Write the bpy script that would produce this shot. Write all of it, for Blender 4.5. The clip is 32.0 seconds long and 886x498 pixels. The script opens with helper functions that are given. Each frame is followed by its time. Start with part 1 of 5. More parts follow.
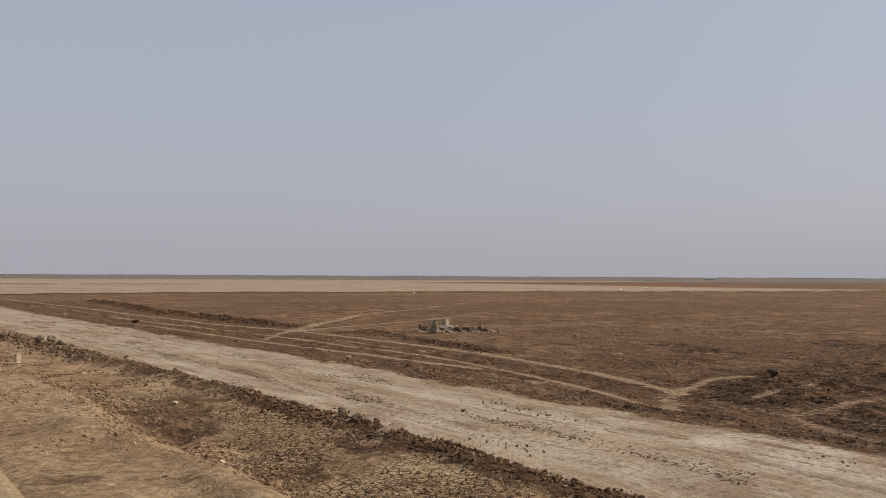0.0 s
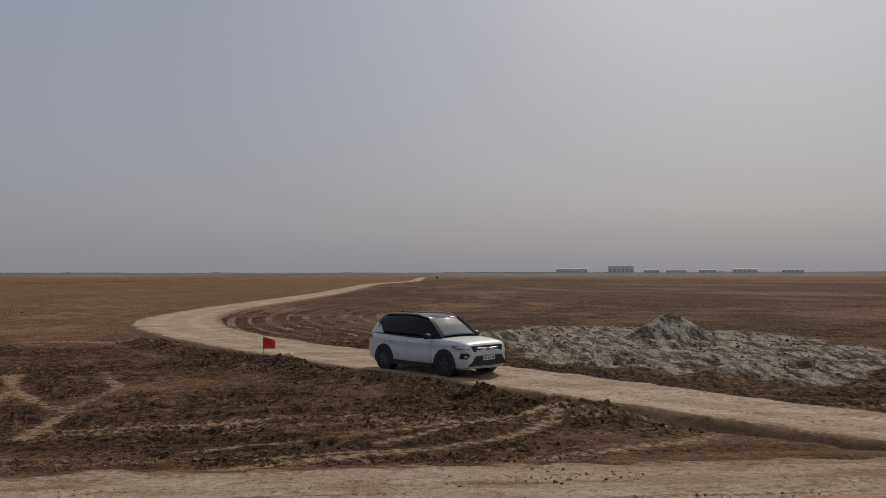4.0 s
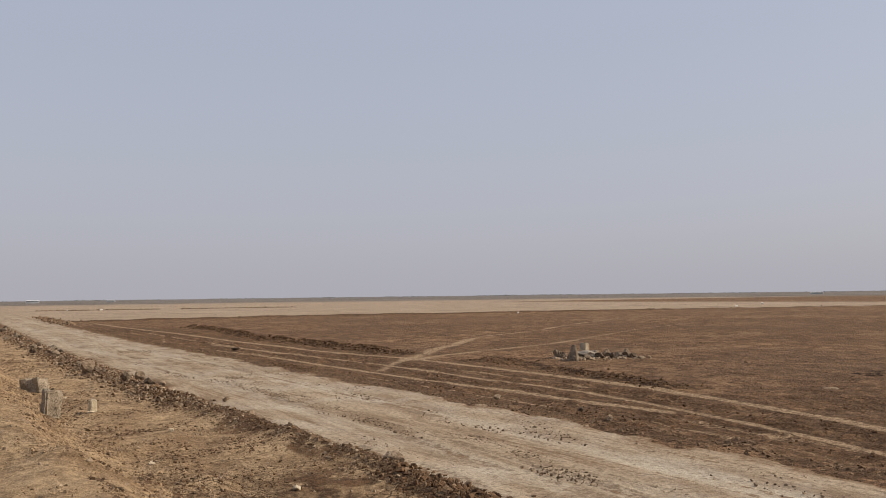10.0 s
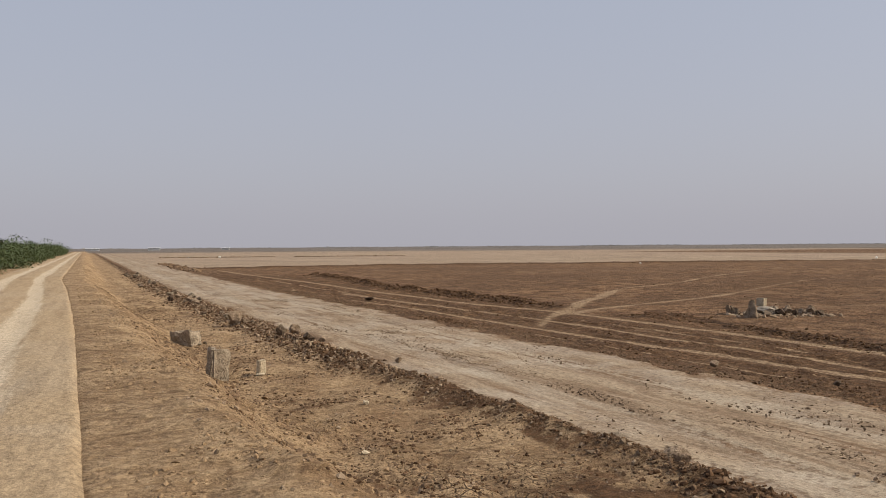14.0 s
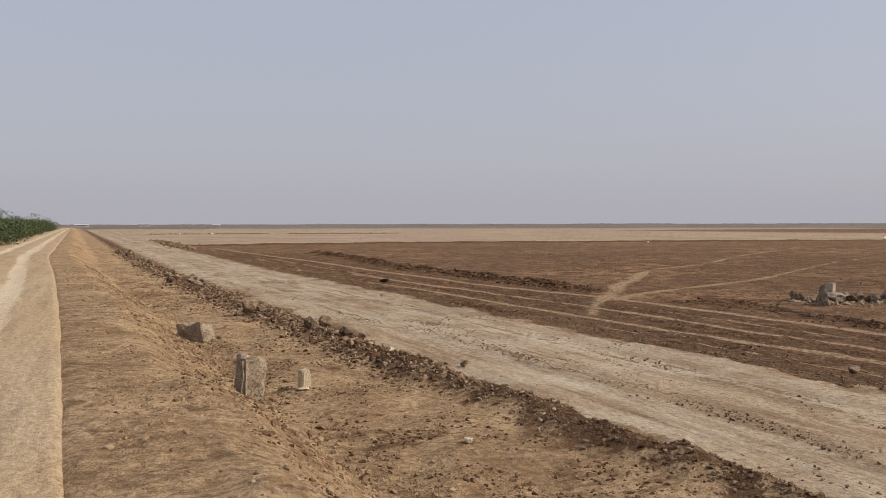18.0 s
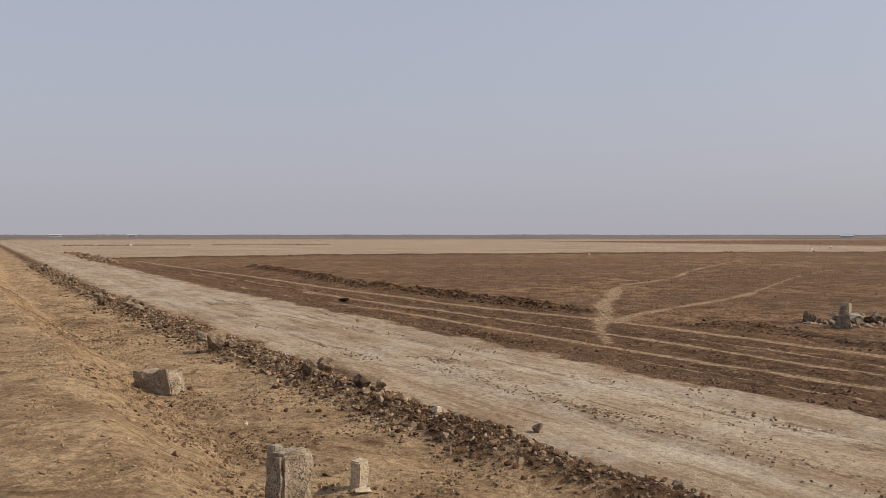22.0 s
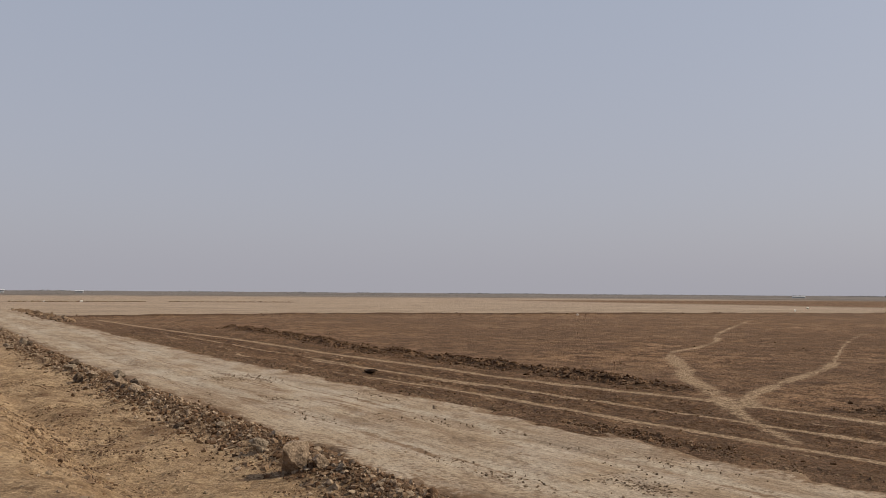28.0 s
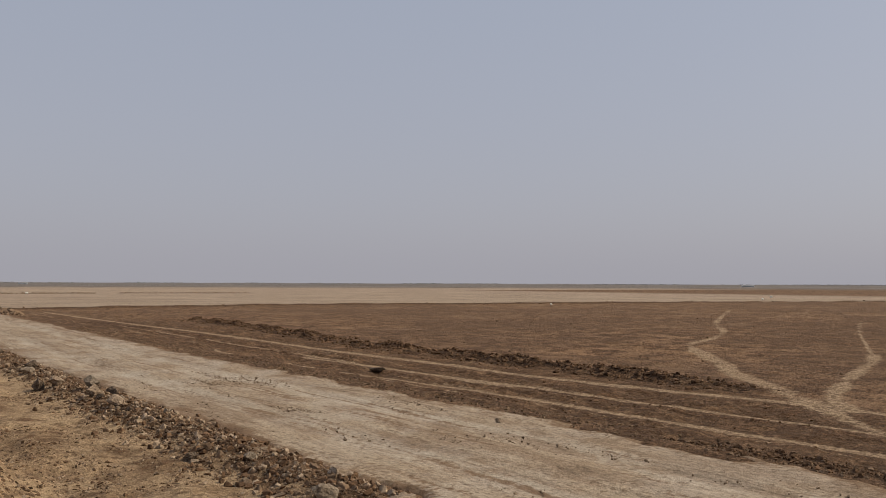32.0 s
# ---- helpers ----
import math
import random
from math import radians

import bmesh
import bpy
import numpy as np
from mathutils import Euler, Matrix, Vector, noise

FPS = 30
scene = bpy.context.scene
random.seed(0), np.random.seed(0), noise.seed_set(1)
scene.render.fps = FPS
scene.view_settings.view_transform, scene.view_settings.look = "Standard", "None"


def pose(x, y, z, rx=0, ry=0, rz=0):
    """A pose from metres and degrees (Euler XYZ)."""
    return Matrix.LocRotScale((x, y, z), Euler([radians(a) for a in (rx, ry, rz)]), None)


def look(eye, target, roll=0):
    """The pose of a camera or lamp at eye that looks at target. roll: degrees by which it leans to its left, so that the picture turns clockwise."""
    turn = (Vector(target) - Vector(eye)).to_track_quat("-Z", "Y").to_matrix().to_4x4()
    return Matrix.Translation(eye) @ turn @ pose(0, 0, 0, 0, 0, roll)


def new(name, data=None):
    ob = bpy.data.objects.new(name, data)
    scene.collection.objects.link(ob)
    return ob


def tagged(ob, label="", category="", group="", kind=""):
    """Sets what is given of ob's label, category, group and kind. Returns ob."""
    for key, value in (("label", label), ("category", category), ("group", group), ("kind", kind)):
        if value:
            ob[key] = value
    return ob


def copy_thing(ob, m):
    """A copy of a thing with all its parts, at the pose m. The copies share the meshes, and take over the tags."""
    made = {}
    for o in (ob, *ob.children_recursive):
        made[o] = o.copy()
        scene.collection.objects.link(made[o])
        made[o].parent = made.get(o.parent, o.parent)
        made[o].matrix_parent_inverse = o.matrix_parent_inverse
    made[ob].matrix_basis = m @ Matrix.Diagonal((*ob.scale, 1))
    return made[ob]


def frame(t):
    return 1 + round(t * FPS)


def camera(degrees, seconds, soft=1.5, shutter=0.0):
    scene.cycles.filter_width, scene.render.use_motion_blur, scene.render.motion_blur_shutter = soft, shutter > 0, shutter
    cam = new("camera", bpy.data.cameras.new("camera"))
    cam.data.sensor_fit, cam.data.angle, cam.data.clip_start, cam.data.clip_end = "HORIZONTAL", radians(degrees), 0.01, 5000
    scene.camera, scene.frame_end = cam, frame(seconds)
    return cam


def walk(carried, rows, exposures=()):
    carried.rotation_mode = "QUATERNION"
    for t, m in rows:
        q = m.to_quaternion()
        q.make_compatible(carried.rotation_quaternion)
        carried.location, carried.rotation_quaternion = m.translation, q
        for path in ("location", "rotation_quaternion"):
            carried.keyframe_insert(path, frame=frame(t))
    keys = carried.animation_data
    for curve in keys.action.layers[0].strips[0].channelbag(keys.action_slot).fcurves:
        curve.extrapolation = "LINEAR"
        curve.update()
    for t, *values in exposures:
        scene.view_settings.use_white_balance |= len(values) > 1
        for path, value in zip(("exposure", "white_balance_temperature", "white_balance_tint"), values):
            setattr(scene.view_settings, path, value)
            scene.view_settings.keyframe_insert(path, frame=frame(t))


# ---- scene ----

cam = camera(56.4, 32.0, soft=0.9)
PATH = [
    (0, (-0.478, -2.474, 2.716), (0.682, -0.846, 2.781), 0.3),
    (0.5, (-0.309, -2.075, 2.736), (0.928, -0.506, 2.831), 0.5),
    (1, (-0.172, -1.675, 2.77), (1.081, -0.12, 2.8915), 0.42),
    (1.5, (0.06, -1.273, 2.781), (1.438, 0.171, 2.905), 0.6),
    (2, (0.339, -0.992, 2.803), (1.889, 0.263, 2.956), 0.57),
    (2.5, (0.548, -0.759, 2.728), (2.322, 0.152, 2.886), 0.52),
    (3, (0.788, -0.57, 2.689), (2.715, -0.05, 2.818), 0.2),
    (3.5, (0.878, -0.573, 2.711), (2.873, -0.467, 2.803), -0.1),
    (4.5, (0.83, -0.56, 2.69), (2.808, -0.856, 2.729), 0.0),
    (5.5, (0.749, -0.505, 2.663), (2.745, -0.371, 2.655), 0.0),
    (6, (0.94, -0.319, 2.663), (2.875, 0.183, 2.626), -0.1),
    (6.5, (1.107, 0.015, 2.688), (2.914, 0.87, 2.688), -0.5),
    (7, (1.187, 0.566, 2.679), (2.799, 1.748, 2.68), -0.5),
    (7.5, (1.255, 1.046, 2.641), (2.614, 2.513, 2.657), -0.6),
    (8, (1.324, 1.58, 2.667), (2.449, 3.233, 2.694), -0.7),
    (8.5, (1.259, 1.975, 2.653), (2.222, 3.728, 2.684), -0.8),
    (9, (1.167, 2.394, 2.685), (2.125, 4.149, 2.714), -0.8),
    (9.5, (1.099, 2.846, 2.673), (2.088, 4.584, 2.702), -0.7),
    (10, (1.043, 3.254, 2.675), (2.019, 4.996, 2.788), -0.7),
    (10.5, (0.89, 3.665, 2.698), (1.875, 5.398, 2.854), -0.6),
    (11, (0.818, 4.046, 2.677), (1.811, 5.776, 2.814), -0.6),
    (11.5, (0.8, 4.493, 2.692), (1.757, 6.246, 2.798), -0.5),
    (12, (0.708, 4.947, 2.66), (1.64, 6.715, 2.739), -0.5),
    (12.5, (0.648, 5.441, 2.657), (1.577, 7.211, 2.718), -0.4),
    (13, (0.599, 5.965, 2.65), (1.459, 7.77, 2.706), -0.5),
    (13.5, (0.519, 6.478, 2.669), (1.3, 8.319, 2.672), -0.3),
    (14, (0.538, 6.971, 2.64), (1.292, 8.823, 2.633), -0.4),
    (14.5, (0.562, 7.499, 2.659), (1.25, 9.377, 2.663), -0.4),
    (16.5, (0.509, 9.209, 2.686), (1.228, 11.075, 2.713), -0.3),
    (17, (0.504, 9.734, 2.672), (1.25, 11.589, 2.653), -0.4),
    (17.5, (0.475, 10.266, 2.634), (1.214, 12.123, 2.576), -0.3),
    (18, (0.461, 10.827, 2.628), (1.235, 12.67, 2.567), -0.1),
    (18.5, (0.445, 11.424, 2.633), (1.186, 13.281, 2.574), -0.0),
    (19, (0.363, 11.939, 2.665), (1.087, 13.803, 2.622), 0.0),
    (19.5, (0.341, 12.489, 2.649), (1.131, 14.326, 2.618), 0.1),
    (20, (0.298, 12.997, 2.681), (1.092, 14.832, 2.652), 0.1),
    (20.5, (0.204, 13.46, 2.721), (1.027, 15.282, 2.681), -0.1),
    (21, (0.203, 13.994, 2.699), (1.063, 15.797, 2.605), -0.1),
    (21.5, (0.168, 14.484, 2.7), (1.047, 16.279, 2.625), -0.0),
    (22, (0.128, 14.973, 2.742), (1.07, 16.737, 2.707), 0.0),
    (22.5, (0.179, 15.502, 2.772), (1.15, 17.251, 2.775), 0.1),
    (23, (0.13, 16.046, 2.776), (1.107, 17.791, 2.823), 0.1),
    (23.5, (0.209, 16.552, 2.758), (1.262, 18.252, 2.801), 0.1),
    (24, (0.259, 17.082, 2.808), (1.347, 18.76, 2.844), 0.0),
    (24.5, (0.218, 17.633, 2.839), (1.276, 19.329, 2.878), 0.1),
    (25, (0.255, 18.23, 2.849), (1.259, 19.959, 2.912), 0.1),
    (25.5, (0.193, 18.753, 2.824), (1.163, 20.499, 2.92), 0.1),
    (26, (0.106, 19.28, 2.818), (1.099, 21.014, 2.915), 0.2),
    (26.5, (0.04, 19.842, 2.847), (1.043, 21.57, 2.941), 0.2),
    (28.5, (-0.081, 22.703, 2.698), (0.983, 24.393, 2.803), 0.35),
    (29, (-0.07, 23.292, 2.677), (1.037, 24.956, 2.734), 0.28),
    (29.5, (-0.108, 23.803, 2.668), (1.023, 25.452, 2.721), 0.35),
    (30, (-0.13, 24.27, 2.696), (1.039, 25.892, 2.752), 0.45),
    (30.5, (-0.131, 24.732, 2.719), (1.066, 26.333, 2.779), 0.45),
    (31, (-0.136, 25.245, 2.694), (1.045, 26.857, 2.773), 0.35),
    (31.5, (0.013, 25.786, 2.641), (1.178, 27.409, 2.723), 0.22),
    (32, (0.17, 26.364, 2.633), (1.302, 28.011, 2.716), 0.2),
]
EXPOSURES = [(0, -0.1, 6380, 10), (1.0, -0.12, 6250, 10), (1.5, -0.16, 6150, 10), (2, -0.53, 6080, 10), (2.5, -0.80, 6080, 10), (3, -0.94, 6100, 10), (3.5, -0.85, 6200, 10), (5.5, -0.46, 6400, 10),
             (6, -0.33, 6420, 10), (7, -0.04, 6450, 10), (9, 0.05, 6430, 10), (11, -0.05, 6320, 10), (13, -0.04, 6400, 10), (17, 0.0, 6400, 10), (19, 0.03, 6380, 10), (22, -0.03, 6360, 10), (24, -0.10, 6350, 10), (29, -0.17, 6370, 10), (32, -0.22, 6380, 10)]
walk(cam, [(t, look(eye, target, roll)) for t, eye, target, roll in PATH], EXPOSURES)

# ---- hazy daylight: sky, haze and one sun ----
SUN_AZIMUTH, SUN_ELEVATION = -28, 40
world = bpy.data.worlds.new("hazy_sky")
scene.world = world
world.use_nodes = True
wt = world.node_tree
wt.nodes.clear()
sky = wt.nodes.new("ShaderNodeTexSky")
sky.sky_type, sky.sun_disc = "NISHITA", False
sky.sun_elevation, sky.sun_rotation = radians(SUN_ELEVATION), radians(90 - SUN_AZIMUTH)
sky.air_density, sky.dust_density, sky.ozone_density = 1.0, 5.0, 1.5
clear = wt.nodes.new("ShaderNodeBackground")
clear.inputs[1].default_value = 0.105
haze = wt.nodes.new("ShaderNodeBackground")
rise = wt.nodes.new("ShaderNodeMapRange")
rise.inputs[1].default_value, rise.inputs[2].default_value = 0.0, 0.4
veil = wt.nodes.new("ShaderNodeMix")
veil.data_type = "RGBA"
veil.inputs[6].default_value, veil.inputs[7].default_value = (0.555, 0.54, 0.59, 1), (0.485, 0.525, 0.62, 1)
where = wt.nodes.new("ShaderNodeTexCoord")
height = wt.nodes.new("ShaderNodeSeparateXYZ")
wt.links.new(where.outputs["Generated"], height.inputs[0])
wt.links.new(height.outputs[2], rise.inputs[0])
wt.links.new(rise.outputs[0], veil.inputs[0])
wt.links.new(veil.outputs[2], haze.inputs[0])
haze.inputs[1].default_value = 1.0
blend = wt.nodes.new("ShaderNodeMixShader")
blend.inputs[0].default_value = 0.74
wout = wt.nodes.new("ShaderNodeOutputWorld")
wt.links.new(sky.outputs[0], clear.inputs[0])
wt.links.new(clear.outputs[0], blend.inputs[1])
wt.links.new(haze.outputs[0], blend.inputs[2])
wt.links.new(blend.outputs[0], wout.inputs[0])
lamp = bpy.data.lights.new("sun", "SUN")
lamp.energy, lamp.angle, lamp.color = 3.8, radians(1.0), (1.0, 0.872, 0.665)
sun = new("sun", lamp)
az, el = radians(SUN_AZIMUTH), radians(SUN_ELEVATION)
sun.matrix_world = look((math.cos(el) * math.cos(az) * 50, math.cos(el) * math.sin(az) * 50, math.sin(el) * 50), (0, 0, 0))


# ---- materials ----
class Mat:
    """A small builder for node materials on object coordinates."""

    def __init__(self, name, rough=0.95, spec=0.2, metal=0.0):
        self.m = bpy.data.materials.new(name)
        self.m.use_nodes = True
        self.t = self.m.node_tree
        self.b = self.t.nodes["Principled BSDF"]
        self.b.inputs["Roughness"].default_value = rough
        self.b.inputs["Specular IOR Level"].default_value = spec
        self.b.inputs["Metallic"].default_value = metal
        self.co = self.t.nodes.new("ShaderNodeTexCoord").outputs["Object"]

    def link(self, a, socket):
        if hasattr(a, "links"):
            self.t.links.new(a, socket)
        else:
            socket.default_value = (*a, 1) if isinstance(a, tuple) and len(a) == 3 and socket.type == "RGBA" else a

    def stretched(self, sx, sy, sz, turn=0.0):
        n = self.t.nodes.new("ShaderNodeMapping")
        n.inputs["Scale"].default_value = (sx, sy, sz)
        n.inputs["Rotation"].default_value = (0, 0, radians(turn))
        self.t.links.new(self.co, n.inputs["Vector"])
        return n.outputs[0]

    def noise(self, scale, detail=4.0, rough=0.6, co=None, warp=0.0):
        n = self.t.nodes.new("ShaderNodeTexNoise")
        n.inputs["Scale"].default_value, n.inputs["Detail"].default_value = scale, detail
        n.inputs["Roughness"].default_value, n.inputs["Distortion"].default_value = rough, warp
        self.t.links.new(co or self.co, n.inputs["Vector"])
        return n.outputs["Fac"]

    def cells(self, scale, feature="F1", co=None):
        n = self.t.nodes.new("ShaderNodeTexVoronoi")
        n.feature = feature
        n.inputs["Scale"].default_value = scale
        self.t.links.new(co or self.co, n.inputs["Vector"])
        return n.outputs["Distance"]

    def math(self, op, a, b=0.0, c=0.0):
        n = self.t.nodes.new("ShaderNodeMath")
        n.operation = op
        for v, s in zip((a, b, c), n.inputs):
            self.link(v, s)
        return n.outputs[0]

    def ramp(self, a, lo, hi, to0=0.0, to1=1.0):
        n = self.t.nodes.new("ShaderNodeMapRange")
        n.interpolation_type = "SMOOTHSTEP"
        self.link(a, n.inputs[0])
        for v, s in zip((lo, hi, to0, to1), n.inputs[1:5]):
            self.link(v, s)
        return n.outputs[0]

    def mix(self, f, a, b):
        n = self.t.nodes.new("ShaderNodeMix")
        n.data_type = "RGBA"
        self.link(f, n.inputs[0])
        self.link(a, n.inputs[6])
        self.link(b, n.inputs[7])
        return n.outputs[2]

    def scaled(self, c, f):
        n = self.t.nodes.new("ShaderNodeVectorMath")
        n.operation = "SCALE"
        self.t.links.new(c, n.inputs[0])
        self.link(f, n.inputs["Scale"])
        return n.outputs[0]

    def zone(self, name):
        n = self.t.nodes.new("ShaderNodeAttribute")
        n.attribute_name = name
        s = self.t.nodes.new("ShaderNodeSeparateColor")
        self.t.links.new(n.outputs["Color"], s.inputs[0])
        return (*s.outputs[:3],)

    def island(self):
        return self.t.nodes.new("ShaderNodeNewGeometry").outputs["Random Per Island"]

    def each(self):
        return self.t.nodes.new("ShaderNodeObjectInfo").outputs["Random"]

    def done(self, colour, height=None, strength=0.6, depth=0.03, rough=None):
        self.link(colour, self.b.inputs["Base Color"])
        if rough is not None:
            self.link(rough, self.b.inputs["Roughness"])
        if height is not None:
            n = self.t.nodes.new("ShaderNodeBump")
            n.inputs["Strength"].default_value, n.inputs["Distance"].default_value = strength, depth
            self.t.links.new(height, n.inputs["Height"])
            self.t.links.new(n.outputs[0], self.b.inputs["Normal"])
        return self.m


def plain(name, colour, rough=0.5, metal=0.0, spec=0.5, vary=0.12, scale=9.0):
    m = Mat(name, rough, spec, metal)
    dark = tuple(c * (1 - vary) for c in colour)
    lite = tuple(min(1, c * (1 + vary)) for c in colour)
    return m.done(m.mix(m.noise(scale, 5, 0.65), dark, lite))


def ground_material():
    m = Mat("plain_soil", 0.97, 0.1)
    light, dark, tan = m.zone("zone")
    bench, salt, far = m.zone("zone_b")
    cracked, black, _ = m.zone("zone_c")
    big, mid, fine, grit = m.noise(0.11, 5), m.noise(0.9, 5, 0.65), m.noise(6.5, 6, 0.7), m.noise(38, 4, 0.7)
    streak = m.noise(1.0, 5, 0.65, m.stretched(2.4, 0.22, 1, -6))
    lump = m.cells(5.5)

    def torn(mask, tear, lo=0.36, hi=0.64, amount=0.75):
        return m.ramp(m.math("MULTIPLY_ADD", m.math("SUBTRACT", tear, 0.5), amount, mask), lo, hi)

    both = m.math("MULTIPLY_ADD", fine, 0.5, m.math("MULTIPLY", mid, 0.5))
    c = m.mix(m.ramp(both, 0.41, 0.61), (0.080, 0.044, 0.024), (0.300, 0.180, 0.100))
    c = m.mix(m.ramp(streak, 0.5, 0.72, 0, 0.4), c, (0.33, 0.208, 0.12))
    c = m.mix(m.ramp(big, 0.4, 0.6, 0, 0.5), c, (0.12, 0.072, 0.043))
    c = m.mix(m.ramp(m.noise(0.16, 6, 0.7, warp=0.8), 0.52, 0.66, 0, 0.38), c, (0.35, 0.226, 0.134))
    c = m.mix(m.ramp(m.noise(0.035, 4, 0.6), 0.42, 0.6, 0, 0.4), c, (0.125, 0.076, 0.046))
    clumps = m.math("MULTIPLY_ADD", m.noise(1.5, 7, 0.75, warp=0.4), 0.65, m.math("MULTIPLY", fine, 0.35))
    moist = m.mix(m.ramp(clumps, 0.44, 0.60), (0.020, 0.011, 0.006), (0.145, 0.081, 0.043))
    # tan soil patches, also painted in as sunlit crests of the clods
    moist = m.mix(m.ramp(m.noise(2.6, 6, 0.75, m.stretched(1, 0.6, 1, 25)), 0.53, 0.61, 0, 0.85), moist, (0.235, 0.145, 0.081))
    moist = m.mix(m.ramp(streak, 0.48, 0.68, 0, 0.55), moist, (0.15, 0.088, 0.05))
    combed = m.noise(1.0, 6, 0.7, m.stretched(2.6, 0.55, 1, 8), 0.5)
    moist = m.mix(m.ramp(combed, 0.52, 0.62, 0, 0.6), moist, (0.20, 0.12, 0.066))
    sand = m.mix(m.ramp(both, 0.36, 0.64), (0.235, 0.149, 0.082), (0.450, 0.318, 0.188))
    sand = m.mix(m.ramp(m.noise(11, 5, 0.72), 0.585, 0.66, 0, 0.55), sand, (0.15, 0.09, 0.052))
    sand = m.mix(m.ramp(m.noise(16, 3, 0.6), 0.64, 0.69, 0, 0.7), sand, (0.56, 0.42, 0.27))
    sand = m.mix(m.ramp(m.noise(0.7, 6, 0.7, warp=0.5), 0.50, 0.66, 0, 0.45), sand, (0.21, 0.125, 0.068))
    sand = m.mix(m.ramp(m.noise(1.9, 7, 0.75, m.stretched(0.8, 1.5, 1, 20), 0.6), 0.56, 0.62, 0, 0.7), sand, (0.125, 0.073, 0.040))
    c = m.mix(m.ramp(combed, 0.53, 0.62, 0, 0.4), c, (0.070, 0.039, 0.022))
    c = m.mix(torn(bench, mid, amount=0.3), c, sand)
    broken = m.ramp(clumps, 0.40, 0.60)
    c = m.mix(m.math("MULTIPLY", torn(dark, broken, 0.25, 0.75, 0.8), m.ramp(dark, 0.02, 0.2)), c, moist)
    tilth = m.ramp(m.noise(2.6, 7, 0.75, warp=0.3), 0.40, 0.58)
    c = m.mix(m.math("MULTIPLY", torn(black, tilth, 0.25, 0.75, 1.1), m.ramp(black, 0.02, 0.25)), c, m.mix(m.ramp(fine, 0.40, 0.62), (0.013, 0.0075, 0.0045), (0.105, 0.06, 0.033)))
    stubble = m.mix(m.ramp(m.noise(0.05, 6, 0.7, m.stretched(1, 3.2, 1, 20)), 0.35, 0.65), (0.272, 0.200, 0.141), (0.388, 0.298, 0.218))
    c = m.mix(torn(tan, mid, amount=0.25), c, stubble)
    # soil of the far country, greyed in place of distance haze
    scrub = m.mix(m.ramp(m.noise(0.006, 6, 0.7, m.stretched(1, 2, 1, 35)), 0.38, 0.62), (0.125, 0.108, 0.098), (0.205, 0.176, 0.152))
    c = m.mix(far, c, scrub)
    furrow = m.math("MULTIPLY_ADD", m.noise(1.0, 6, 0.7, m.stretched(0.5, 2.6, 1, -36), 0.5), 0.65, m.math("MULTIPLY", both, 0.35))
    crust = m.mix(m.ramp(furrow, 0.43, 0.58), (0.06, 0.046, 0.036), (0.37, 0.33, 0.285))
    c = m.mix(torn(salt, mid), c, crust)
    dust = m.mix(m.ramp(fine, 0.35, 0.65), (0.22, 0.145, 0.087), (0.40, 0.285, 0.178))
    speck = m.ramp(m.noise(7.5, 6, 0.75), 0.36, 0.64)
    c = m.mix(torn(light, speck, 0.25, 0.72, 0.6), c, dust)
    crack = m.ramp(m.cells(7.4, "DISTANCE_TO_EDGE", m.stretched(1, 1, 1, 15)), 0.0, 0.11, 1, 0)
    crack = m.math("MULTIPLY", crack, m.math("MULTIPLY", cracked, m.ramp(m.noise(1.6, 4), 0.34, 0.48)))
    c = m.mix(m.math("MULTIPLY", crack, 0.85), c, (0.05, 0.031, 0.02))
    # grit speckle, its contrast raised to paint the small shadows of clods
    coarse = m.ramp(m.math("MULTIPLY_ADD", m.noise(13, 5, 0.7), 0.55, m.math("MULTIPLY", grit, 0.45)), 0.40, 0.60, 0.64, 1.30)
    c = m.mix(bench, m.scaled(c, coarse), m.scaled(c, m.ramp(coarse, 0.64, 1.30, 0.82, 1.12)))
    h = m.math("MULTIPLY_ADD", fine, 1.0, m.math("MULTIPLY", grit, 0.35))
    h = m.math("MULTIPLY_ADD", lump, 0.5, h)
    h = m.math("MULTIPLY_ADD", crack, -0.6, h)
    h = m.math("MULTIPLY", h, m.ramp(bench, 0.2, 0.8, 1.0, 0.8))
    return m.done(c, h, 1.0, 0.10)


